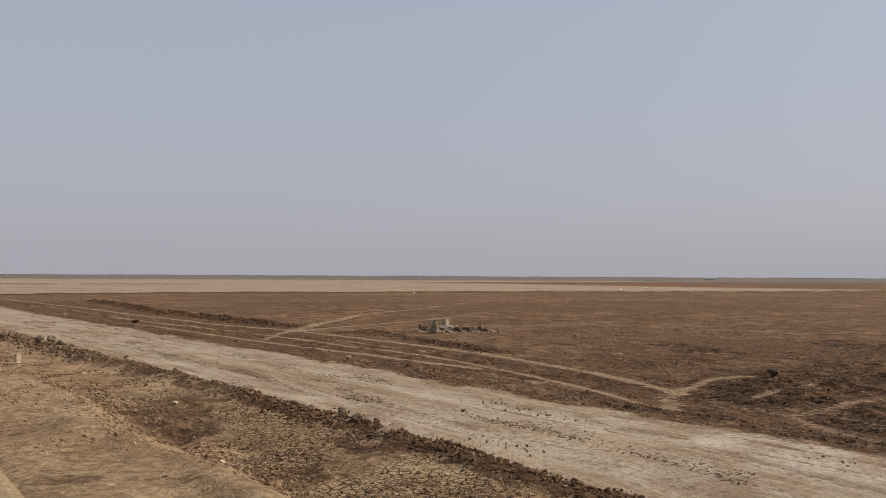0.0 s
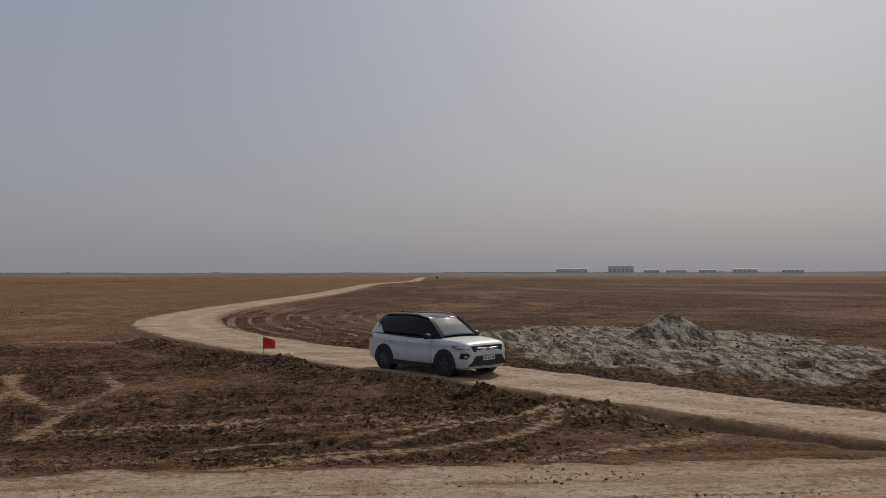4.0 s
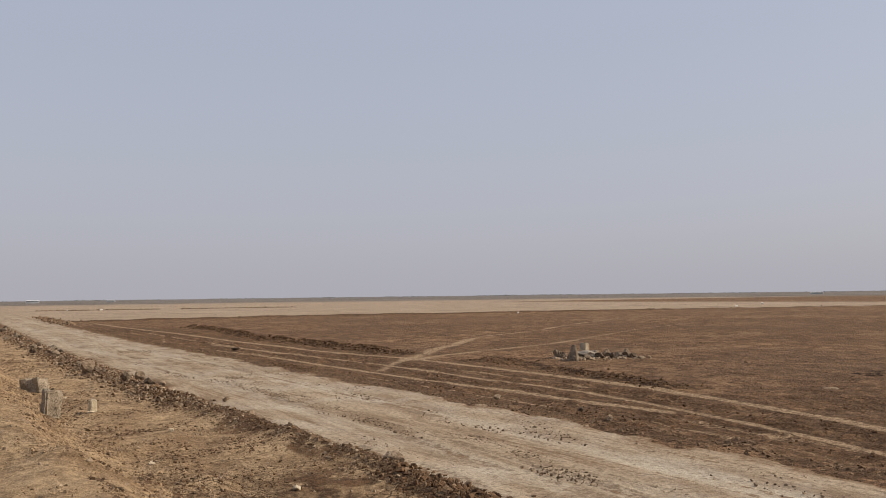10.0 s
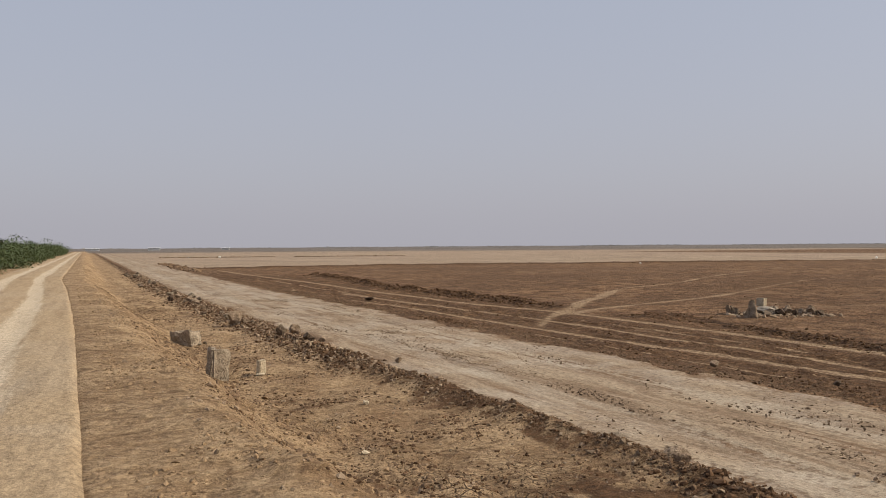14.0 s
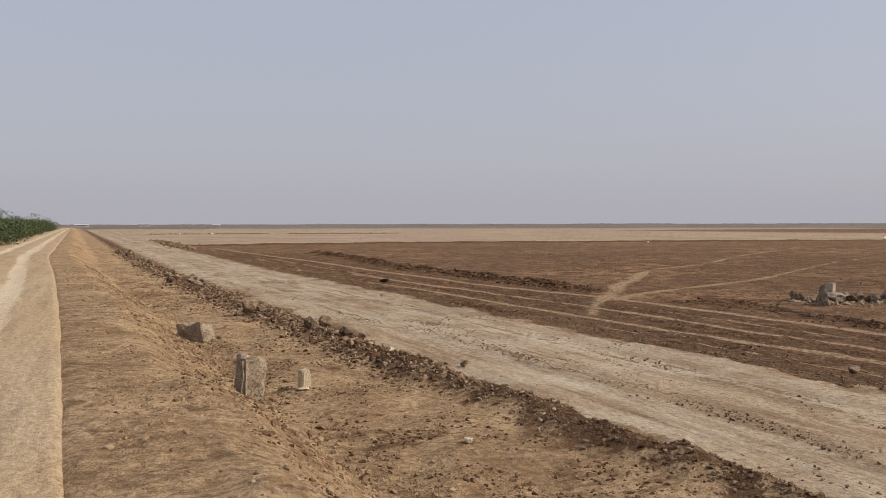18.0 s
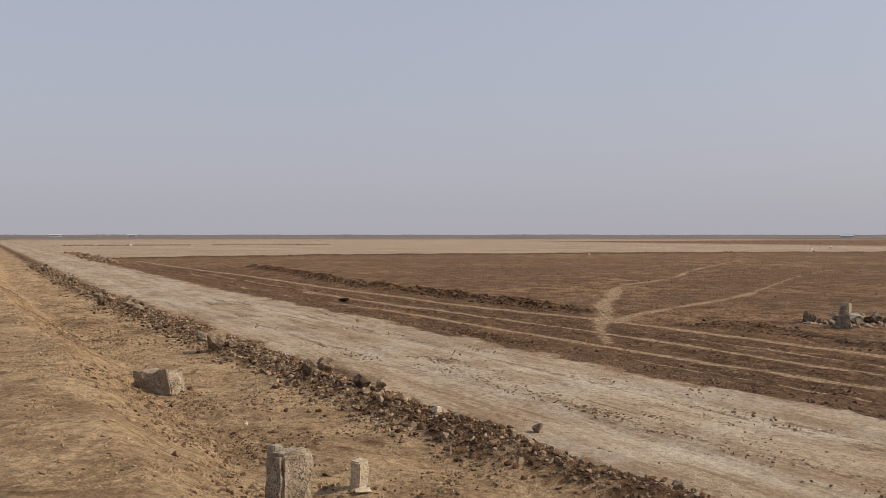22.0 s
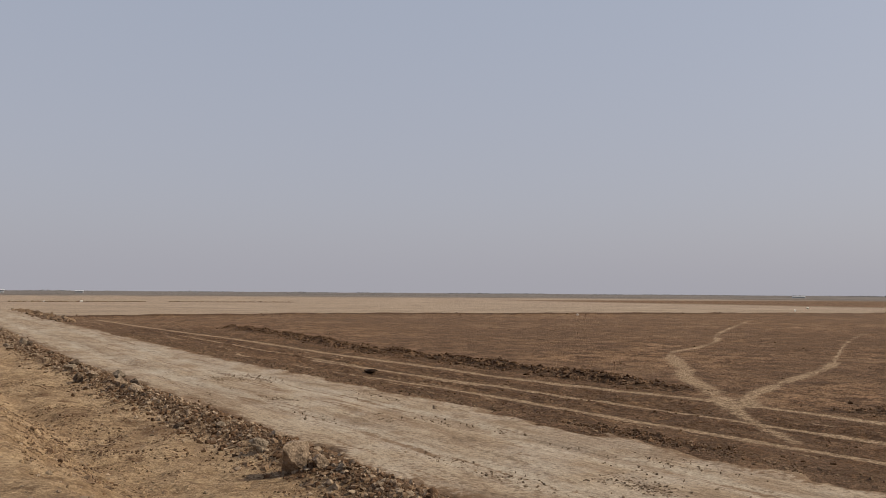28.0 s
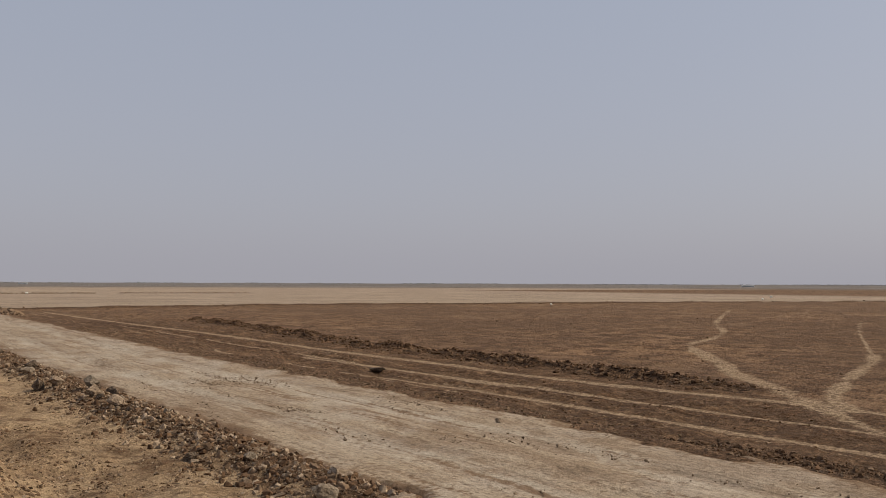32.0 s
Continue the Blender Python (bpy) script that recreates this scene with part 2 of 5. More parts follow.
def road_material(name, pale, worn, turn, firm, dirt=1.0, press=0.6):
    """Compacted dust with streaks along the way, ruts, crumbs and gravel."""
    m = Mat(name, 0.96, 0.12)
    rut, edge, grey = m.zone("zone")
    long = m.math("MULTIPLY_ADD", m.noise(1.0, 6, 0.7, m.stretched(4.2, 0.34, 1, turn), 0.4), 0.55, m.math("MULTIPLY", m.noise(1.0, 5, 0.65, m.stretched(1.5, 0.10, 1, turn), 0.3), 0.45))
    patch, fine, grit = m.noise(0.55, 5, 0.65), m.noise(9, 5, 0.7), m.noise(46, 4, 0.7)
    both = m.math("MULTIPLY_ADD", long, 0.8, m.math("MULTIPLY", fine, 0.2))
    c = m.mix(m.ramp(both, 0.40, 0.56), worn, pale)
    c = m.mix(m.ramp(long, 0.52, 0.64, 0, 0.5), c, tuple(v * 0.72 for v in worn))
    pressed = m.ramp(m.math("MULTIPLY_ADD", m.math("SUBTRACT", long, 0.5), 2.2, rut), 0.30, 0.80)
    c = m.mix(m.math("MULTIPLY", pressed, press), c, firm)
    brush = m.math("MULTIPLY_ADD", m.noise(1.0, 7, 0.75, m.stretched(1.25, 0.30, 1, turn), 0.6), 0.75, m.math("MULTIPLY", fine, 0.25))
    c = m.mix(m.ramp(brush, 0.465, 0.565, 0, 0.8 * dirt), c, worn)
    c = m.mix(m.ramp(brush, 0.57, 0.63, 0, 0.75 * dirt), c, tuple(v * 0.55 for v in worn))
    c = m.mix(m.ramp(m.noise(30, 4, 0.7), 0.56, 0.66, 0, 0.6), c, tuple(v * 0.6 for v in worn))
    c = m.mix(m.math("MULTIPLY", grey, m.ramp(patch, 0.42, 0.6, 0, 0.8)), c, (0.52, 0.46, 0.38))
    c = m.mix(m.ramp(m.math("MULTIPLY_ADD", fine, 0.6, m.math("MULTIPLY", long, 0.5)), 0.575, 0.66, 0, 0.7 * dirt), c, (0.15, 0.098, 0.062))
    c = m.mix(m.ramp(m.math("MULTIPLY_ADD", m.math("SUBTRACT", fine, 0.5), 1.8, edge), 0.35, 0.75, 0, 0.9), c, (0.185, 0.115, 0.067))
    c = m.scaled(c, m.ramp(m.math("MULTIPLY_ADD", m.noise(18, 5, 0.75, m.stretched(1, 0.55, 1, turn)), 0.6, m.math("MULTIPLY", grit, 0.4)), 0.38, 0.62, 0.70, 1.26))
    h = m.math("MULTIPLY_ADD", fine, 1.0, m.math("MULTIPLY_ADD", grit, 0.5, m.math("MULTIPLY", long, 1.2)))
    return m.done(c, h, 0.75, 0.035)


def clod_material(name, dark, lite):
    m = Mat(name, 0.98, 0.1)
    c = m.mix(m.island(), dark, lite)
    c = m.mix(m.ramp(m.noise(14, 5, 0.7), 0.42, 0.68, 0, 0.6), c, tuple(min(0.5, v * 1.3) for v in lite))
    return m.done(c, m.noise(30, 5, 0.7), 0.8, 0.02)


def stone_material(name, dark, lite, spots):
    m = Mat(name, 0.92, 0.25)
    a, b = m.noise(5, 6, 0.7), m.noise(28, 5, 0.7)
    c = m.mix(m.ramp(m.math("MULTIPLY_ADD", a, 0.6, m.math("MULTIPLY", b, 0.4)), 0.36, 0.64), dark, lite)
    c = m.mix(m.ramp(m.noise(11, 6, 0.75, warp=0.6), 0.56, 0.68, 0, 0.8), c, spots)
    return m.done(c, m.math("MULTIPLY_ADD", a, 1.2, m.math("MULTIPLY_ADD", m.cells(38), 0.3, m.math("MULTIPLY", b, 0.6))), 1.0, 0.03)


def aggregate_material():
    """Worn concrete in which the gravel shows as dark and pale specks."""
    m = Mat("worn_aggregate_concrete", 0.93, 0.2)
    a, b = m.noise(5, 6, 0.7), m.noise(30, 5, 0.7)
    c = m.mix(m.ramp(m.math("MULTIPLY_ADD", a, 0.5, m.math("MULTIPLY", b, 0.5)), 0.38, 0.62), (0.27, 0.208, 0.145), (0.47, 0.385, 0.285))
    pit = m.ramp(m.math("MULTIPLY_ADD", m.noise(48, 3, 0.6), 0.7, m.math("MULTIPLY", m.noise(9, 4, 0.6), 0.3)), 0.53, 0.58)
    c = m.mix(m.math("MULTIPLY", pit, 0.7), c, (0.09, 0.064, 0.045))
    c = m.mix(m.ramp(m.cells(44), 0.20, 0.10, 0, 0.6), c, (0.52, 0.44, 0.34))
    return m.done(c, m.math("MULTIPLY_ADD", pit, -0.8, m.math("MULTIPLY_ADD", a, 0.8, b)), 1.0, 0.02)


def leaf_material():
    m = Mat("scrub_leaves", 0.7, 0.25)
    c = m.mix(m.island(), (0.034, 0.052, 0.020), (0.085, 0.115, 0.045))
    c = m.mix(m.ramp(m.noise(0.8, 3), 0.4, 0.65, 0, 0.5), c, (0.10, 0.115, 0.05))
    return m.done(c)


SOIL = ground_material()
ROAD = road_material("pale_road_dust", (0.42, 0.328, 0.228), (0.245, 0.170, 0.110), 1.5, (0.43, 0.36, 0.275))
HAUL = road_material("haul_road_dust", (0.49, 0.395, 0.28), (0.30, 0.22, 0.148), -52, (0.53, 0.44, 0.33))
TRACK = road_material("track_dust", (0.45, 0.335, 0.21), (0.33, 0.235, 0.142), 1.5, (0.57, 0.465, 0.335), 0.25, 0.95)
CLOD_DARK = clod_material("dark_clods", (0.036, 0.020, 0.011), (0.165, 0.097, 0.055))
CLOD_ROAD = clod_material("road_crumb", (0.08, 0.054, 0.035), (0.29, 0.21, 0.142))
CLOD_BROWN = clod_material("brown_clods", (0.075, 0.047, 0.029), (0.235, 0.157, 0.098))
CLOD_PALE = clod_material("pale_clods", (0.17, 0.122, 0.08), (0.38, 0.285, 0.195))
CLOD_SAND = clod_material("sandy_clods", (0.15, 0.095, 0.054), (0.36, 0.25, 0.148))
CLOD_GREY = clod_material("grey_clods", (0.045, 0.036, 0.03), (0.20, 0.172, 0.15))
STONE_BROWN = stone_material("brown_stone", (0.15, 0.104, 0.068), (0.37, 0.275, 0.19), (0.46, 0.36, 0.26))
STONE_GREY = stone_material("grey_stone", (0.13, 0.098, 0.068), (0.34, 0.265, 0.188), (0.44, 0.35, 0.255))
STONE_EARTH = stone_material("earthy_stone", (0.10, 0.072, 0.048), (0.27, 0.20, 0.138), (0.36, 0.28, 0.20))
CREAM = stone_material("cream_block", (0.33, 0.265, 0.185), (0.52, 0.43, 0.31), (0.25, 0.20, 0.14))
STONE_DARK = stone_material("dark_stone", (0.05, 0.034, 0.023), (0.19, 0.135, 0.09), (0.30, 0.225, 0.155))
AGGREGATE = aggregate_material()
LIME = stone_material("whitewashed_stone", (0.46, 0.375, 0.26), (0.70, 0.59, 0.43), (0.27, 0.21, 0.145))
CEMENT = stone_material("pale_cement", (0.22, 0.185, 0.145), (0.42, 0.355, 0.28), (0.17, 0.142, 0.11))
LEAF = leaf_material()
BARK = stone_material("bark", (0.05, 0.04, 0.03), (0.16, 0.13, 0.10), (0.2, 0.17, 0.14))
FLAG_RED = plain("red_cloth", (0.78, 0.045, 0.03), 0.8, vary=0.25, scale=6)
POLE = plain("flag_pole", (0.20, 0.14, 0.09), 0.8)
# far green lightened to grey, standing in for distance haze
FAR_HAZED_GREEN = plain("hazed_far_scrub", (0.25, 0.245, 0.24), 1.0, vary=0.3, scale=0.05, spec=0.0)
# walls and openings of the far sheds carry the haze as a paler colour
FAR_WALL = plain("far_wall", (0.78, 0.78, 0.77), 0.8, vary=0.08, scale=0.2)
FAR_ROOF = plain("far_roof", (0.36, 0.37, 0.38), 0.8, vary=0.1, scale=0.3)
FAR_WHITE = plain("far_white_sheet", (0.55, 0.55, 0.54), 0.7, vary=0.06, scale=0.3)
FAR_HAZED_DARK = plain("hazed_far_opening", (0.5, 0.5, 0.5), 0.7)
WHITE_BAG = plain("white_bag", (0.75, 0.73, 0.68), 0.7, vary=0.15)
PAINT = plain("white_paint", (0.66, 0.67, 0.68), 0.28, vary=0.03, scale=2)
BLACK_PAINT = plain("black_paint", (0.010, 0.010, 0.012), 0.28)
BLACK_PLASTIC = plain("black_plastic", (0.018, 0.018, 0.018), 0.6)
RUBBER = plain("rubber", (0.02, 0.02, 0.02), 0.85, vary=0.3)
ALLOY = plain("alloy", (0.42, 0.42, 0.43), 0.35, 0.9)
RIM_METAL = plain("rim_metal", (0.16, 0.16, 0.17), 0.4, 0.9)
CHROME = plain("chrome", (0.75, 0.75, 0.76), 0.15, 1.0)
GLASS_DARK = plain("tinted_glass", (0.006, 0.007, 0.008), 0.06, spec=0.22)
# base lightened to grey-green, part of the sky's reflection put into it
SCREEN = plain("windscreen_glass", (0.10, 0.125, 0.12), 0.04, spec=1.0)
LENS = plain("lamp_lens", (0.45, 0.46, 0.48), 0.1)
RED_LENS = plain("red_lens", (0.35, 0.02, 0.02), 0.15)
PLATE = plain("plate_white", (0.72, 0.72, 0.70), 0.5, vary=0.03)


# ---- numbers: noise, curves, meshes ----
def lattice(x, y, seed):
    h = (x * 374761393 + y * 668265263 + seed * 144269504) & 0xFFFFFFFF
    h = ((h ^ (h >> 13)) * 1274126177) & 0xFFFFFFFF
    return (h ^ (h >> 16)) / 4294967296.0


def value_noise(x, y, seed=0):
    xi, yi = np.floor(x).astype(np.int64), np.floor(y).astype(np.int64)
    fx, fy = x - xi, y - yi
    fx, fy = fx * fx * (3 - 2 * fx), fy * fy * (3 - 2 * fy)
    a = lattice(xi, yi, seed) * (1 - fx) + lattice(xi + 1, yi, seed) * fx
    b = lattice(xi, yi + 1, seed) * (1 - fx) + lattice(xi + 1, yi + 1, seed) * fx
    return a * (1 - fy) + b * fy


def fbm(x, y, seed=0, octaves=4, gain=0.5):
    total, amp, norm = 0.0, 1.0, 0.0
    for k in range(octaves):
        total = total + amp * value_noise(x * 2**k + 17.3 * k, y * 2**k - 9.1 * k, seed + k)
        norm += amp
        amp *= gain
    return total / norm


def smooth(a, lo, hi):
    t = np.clip((a - lo) / (hi - lo), 0, 1)
    return t * t * (3 - 2 * t)


def curve(points, step=0.5):
    """A Catmull-Rom curve through the points, as an even polyline."""
    p = np.array(points, float)
    p = np.vstack([2 * p[0] - p[1], p, 2 * p[-1] - p[-2]])
    out = []
    for i in range(1, len(p) - 2):
        n = max(2, int(np.linalg.norm(p[i + 1] - p[i]) / step))
        t = np.linspace(0, 1, n, endpoint=False)[:, None]
        a, b, c, d = p[i - 1 : i + 3]
        out.append(0.5 * (2 * b + (c - a) * t + (2 * a - 5 * b + 4 * c - d) * t**2 + (3 * b - a - 3 * c + d) * t**3))
    return np.vstack([*out, p[-2:-1]])


def away(x, y, line, reach):
    """Distance to a polyline, where nearer than reach."""
    best = np.full(x.shape, reach + 1.0)
    (x0, y0), (x1, y1) = line.min(0) - reach, line.max(0) + reach
    at = np.flatnonzero((x > x0) & (x < x1) & (y > y0) & (y < y1))
    sx, sy, got = x[at], y[at], best[at]
    for a, b in zip(line[:-1], line[1:]):
        near = np.flatnonzero((np.abs(sx - (a[0] + b[0]) / 2) < abs(b[0] - a[0]) / 2 + reach) & (np.abs(sy - (a[1] + b[1]) / 2) < abs(b[1] - a[1]) / 2 + reach))
        if not len(near):
            continue
        d = b - a
        px, py = sx[near] - a[0], sy[near] - a[1]
        t = np.clip((px * d[0] + py * d[1]) / max(d @ d, 1e-9), 0, 1)
        got[near] = np.minimum(got[near], np.hypot(px - t * d[0], py - t * d[1]))
    best[at] = got
    return best


def arc_at(x, y, line, reach):
    """Distance to a polyline and the length run along it."""
    dist, run, start = np.full(x.shape, reach + 1.0), np.zeros(x.shape), 0.0
    (x0, y0), (x1, y1) = line.min(0) - reach, line.max(0) + reach
    at = np.flatnonzero((x > x0) & (x < x1) & (y > y0) & (y < y1))
    sx, sy, got, far = x[at], y[at], dist[at], run[at]
    for a, b in zip(line[:-1], line[1:]):
        d = b - a
        size = max(float(np.hypot(*d)), 1e-6)
        px, py = sx - a[0], sy - a[1]
        t = np.clip((px * d[0] + py * d[1]) / size**2, 0, 1)
        k = np.hypot(px - t * d[0], py - t * d[1])
        near = k < got
        got[near], far[near] = k[near], (start + t * size)[near]
        start += size
    dist[at], run[at] = got, far
    return dist, run


def mesh_of(name, verts, faces, material, smoothed=True):
    """A mesh from arrays of places and of triangles or quads."""
    faces = np.asarray(faces, np.int32)
    k = faces.shape[1]
    me = bpy.data.meshes.new(name)
    me.vertices.add(len(verts))
    me.vertices.foreach_set("co", np.asarray(verts, np.float32).ravel())
    me.loops.add(faces.size)
    me.loops.foreach_set("vertex_index", faces.ravel())
    me.polygons.add(len(faces))
    me.polygons.foreach_set("loop_start", np.arange(0, faces.size, k, dtype=np.int32))
    me.polygons.foreach_set("use_smooth", np.full(len(faces), smoothed))
    me.update(calc_edges=True)
    me.materials.append(material)
    return me


def mark(me, name, r, g, b):
    at = me.attributes.new(name, "FLOAT_COLOR", "POINT")
    at.data.foreach_set("color", np.stack([r, g, b, np.ones_like(r)], -1).astype(np.float32).ravel())


def sheet_faces(nu, nv):
    i = np.arange(nu * nv).reshape(nv, nu)
    return np.stack([i[:-1, :-1], i[:-1, 1:], i[1:, 1:], i[1:, :-1]], -1).reshape(-1, 4)


def part(name, data, material, parent=None, label=""):
    """A bmesh or a mesh as one object, under its thing or part."""
    if isinstance(data, bmesh.types.BMesh):
        me = bpy.data.meshes.new(name)
        data.to_mesh(me)
        data.free()
        me.materials.append(material)
    else:
        me = data
    ob = new(name, me)
    ob.parent = parent
    return tagged(ob, label)


# ---- the lie of the land ----
def bend(y):
    """How far the two roads have swung to the left at y."""
    m = np.clip(y, -40, 55)
    return -0.022 * m - 0.0004 * np.clip(m, 0, 55) ** 2 - 0.022 * np.maximum(y - 55, 0)


def crest(y):
    """Where the windrow of clods runs, measured from the bend."""
    return 5.75 + 0.95 * smooth(-y, -30, -10)


def hollow(x, y):
    """The plain lies a little lower than the road, and rises again far out."""
    return -0.2 * smooth(x - bend(y), 12.3, 15.5) * (1 - smooth(np.hypot(x, y - 15), 36, 60)) * smooth(y, 1, 8)


def toe(y):
    return 3.2 + 0.45 * smooth(-y, -21, -9)


HAUL_LINE = curve(((6, -19), (11, -12.5), (14.6, -9.3), (17.6, -7.0), (20.8, -4.9), (24.6, -2.0), (28.6, 0.9), (34, 4.4), (41, 7.8), (47, 9.6), (54, 10.2), (64, 9.7), (80, 7.6), (108, 4.0), (150, 0.6), (190, -3.2), (240, -14), (300, -20), (420, -30)), 1.0)
BANK_LINE = curve(((16.2, -4.9), (19.0, -2.9), (22.2, -0.2), (25.0, 2.0), (30.0, 5.2), (36, 8.4)))
FIELD_LINE = curve(((9.6, 113.5), (20, 114.5), (42, 116), (64, 110), (101, 101), (135, 92), (165, 83), (234, 72), (330, 66), (900, 60)), 6)
FAR_WINDROW = curve(((19.6, 40.6), (19.5, 42), (19.4, 44.2), (19.1, 47.6), (18.7, 52), (18.4, 57), (18.1, 61), (18.4, 70), (19, 84)))
NEAR_WINDROW = curve(((19.6, 22.0), (20.1, 24.5), (20.3, 26.5), (20.4, 29), (20.8, 31), (20.9, 33), (20.1, 34.8)))

WHEEL_LINES = [
    (curve(((16.4, 10.9), (17.1, 12.9), (17.7, 15), (18.3, 18), (18.7, 21.5), (18.9, 25), (18.8, 29), (18.7, 32), (18.5, 35.5), (18.1, 38.8), (17.4, 42), (16.8, 46), (16.5, 51), (15.7, 57), (14.9, 65), (14.0, 75), (13.3, 85), (12.4, 105))), 0.32),
    (curve(((13.4, 9.0), (14.3, 10.8), (15.0, 12.6), (15.5, 14.8), (16.0, 17.5), (16.4, 20.5), (16.5, 24), (16.2, 27), (16.1, 30), (16.1, 33), (15.8, 36), (15.4, 39), (15.1, 42), (14.6, 47), (13.6, 55))), 0.2),
    (curve(((15.7, 18.2), (15.2, 20.5), (15.0, 23.5), (14.7, 26), (14.4, 28.5), (14.1, 31.5), (13.8, 35), (13.6, 38), (13.4, 41), (13.1, 44.5), (12.5, 47.5), (12.0, 50), (11.2, 58))), 0.25),
    (curve(((13.4, 13.0), (13.7, 16), (13.4, 20), (12.8, 25), (12.5, 29))), 0.12),
    (curve(((17.3, 22), (17.5, 26), (17.3, 30), (17.2, 34))), 0.08),
    (curve(((12.4, 43), (11.9, 50), (11.2, 58))), 0.12),
    (curve(((14.6, 44), (14.2, 52), (13.2, 64), (12.4, 78))), 0.12),
]
FOOT_PATHS = [
    (curve(((14.6, 32.6), (15.6, 34.0), (16.8, 35.6), (18.2, 37.1))), 0.3),
    (curve(((17.6, 36.5), (18.2, 37.1), (19.6, 38.9), (20.8, 40.3))), 0.5),
    (curve(((19.6, 38.9), (20.8, 40.3), (22.8, 42.9), (25.4, 45.4), (28.8, 49.2))), 0.46),
    (curve(((28.8, 49.2), (31, 51.2), (35.1, 53), (39.8, 56), (46, 61.2), (55, 67.6), (70, 78))), 0.26),
    (curve(((18.2, 36.4), (20.0, 38.0), (22.2, 39), (24.3, 40), (27.2, 41.2), (30.2, 42.4), (33.0, 43.9))), 0.34),
    (curve(((33.0, 43.9), (37.5, 46.6), (45.5, 51.3), (59, 58.6))), 0.09),
    (curve(((21.2, 12.2), (19.7, 12.4), (18.2, 11.8), (16.8, 11.3))), 0.2),
    (curve(((17.4, 11.5), (16.8, 11.3), (15.9, 10.9), (15.2, 10.3), (14.3, 9.6), (13.7, 9.0))), 0.36),
    (curve(((15.9, 9.7), (15.7, 7.6))), 0.12),
    (curve(((15.7, 7.6), (15.0, 6.7), (14.0, 5.5), (13.4, 4.5))), 0.26),
    (curve(((15.7, 7.5), (16.9, 7.5), (18.0, 7.7), (19.4, 7.75), (20.8, 7.8), (22.0, 8.1))), 0.26),
    (curve(((25.2, 9.3), (24.8, 9.1))), 0.4),
    (curve(((25.0, 9.2), (22.9, 8.3), (21.0, 7.3), (19.8, 6.4), (18.4, 5.5), (16.9, 5.3), (15.8, 5.25))), 0.27),
    (curve(((25.8, 6.9), (23.5, 6.1), (22.2, 5.5), (20.0, 5.5), (18.4, 5.6))), 0.24),
    (curve(((16.5, 5.4), (16.1, 4.6), (16.1, 3.1), (15.9, 2.3), (16.2, 1.5), (16.6, 0.8))), 0.14),
    (curve(((13.6, 2.1), (13.9, 1.4), (14.4, 0.2), (15.0, -0.7), (15.7, -2.2))), 0.16),
    (curve(((12.2, 1.2), (12.9, -0.2), (13.3, -1.2), (13.8, -2.2), (14.5, -3.1), (15.8, -4.0), (17.0, -4.6))), 0.2),
    (curve(((12.8, 1.0), (13.3, -0.2), (13.4, -1.2))), 0.14),
    (curve(((37.1, 13.5), (36.9, 11.2), (35.8, 8.8), (35.7, 7.6))), 0.35),
    (curve(((17.5, 9.6), (19.8, 10.0), (21.1, 10.2))), 0.15),
    (curve(((14.0, -0.8), (15.3, -2.1), (16.1, -3.2), (16.8, -4.4))), 0.18),
    (curve(((12.4, -3), (13.4, -5.2), (14.6, -7.2))), 0.3),
]
# black wet furrows turned up by the plough
BLACK_LINES = [
    *[(curve(((36.9 - 0.75 * k, 18.9 - 0.2 * k), (35.8 - 0.7 * k, 15.8 - 0.2 * k), (34.3 - 0.6 * k, 12.5), (32.2 - 0.45 * k, 9.6))), 0.24) for k in range(5)],
    *[(curve(((29.6 - 0.8 * k, 21.6), (28.6 - 0.7 * k, 19.8), (27.4 - 0.6 * k, 18.0))), 0.28) for k in range(3)],
    (curve(((21.5, -7.6), (26.1, -4.4), (30.4, -1.4), (34, 0.8))), 0.35),
    (curve(((23.4, -8.2), (27.4, -5.4), (31.6, -2.6))), 0.3),
    (curve(((18.2, 7.0), (17.9, 6.4), (17.4, 5.6))), 0.3),
    (curve(((15.6, 6.6), (15.1, 5.4), (14.7, 3.8), (13.9, 2.4))), 0.55),
    (curve(((16.6, 9.4), (16.2, 8.2))), 0.4),
    (curve(((14.7, 9.1), (14.5, 8.8))), 0.45),
    (curve(((20.5, 11.6), (19.2, 9.8), (17.8, 8.6))), 0.3),
    (curve(((16.1, 0.8), (17.0, -0.4), (16.8, -1.4), (17.5, -2.4))), 0.5),
    (curve(((21.0, 2.8), (19.4, 0.6), (18.3, -1.9))), 0.4),
    (curve(((24.5, 5.2), (25.5, 7.5), (26.2, 10.0))), 0.4),
]
# loops left by turning lorries beyond the haul road
TURN_LINES = [(curve([(50 + 0.45 * k + (7 + 1.5 * k) * math.cos(radians(a)), -7 + 0.25 * (k % 3) + (3.4 + 0.75 * k) * math.sin(radians(a))) for a in range(158 - 7 * (k % 4), -20 - 11 * (k % 3), -12)]), 0.08 + 0.03 * (k % 3)) for k in range(18)]


def line_mask(x, y):
    """Where wheels and feet have pressed the soil flat."""
    best = np.zeros_like(x)
    for line, w in WHEEL_LINES + FOOT_PATHS:
        best = np.maximum(best, 1 - smooth(away(x, y, line, 1.0), w * 0.6, w * 2.2))
    return best


def haul_gap(x, y):
    return away(x, y, HAUL_LINE, 7.0)


def salt_zone(x, y):
    r = np.hypot((x - 31.5) / 11.5, (y + 11.5) / 7.6)
    return 1 - smooth(r + 0.45 * (fbm(x / 3, y / 3, 71) - 0.5), 0.72, 1.02)


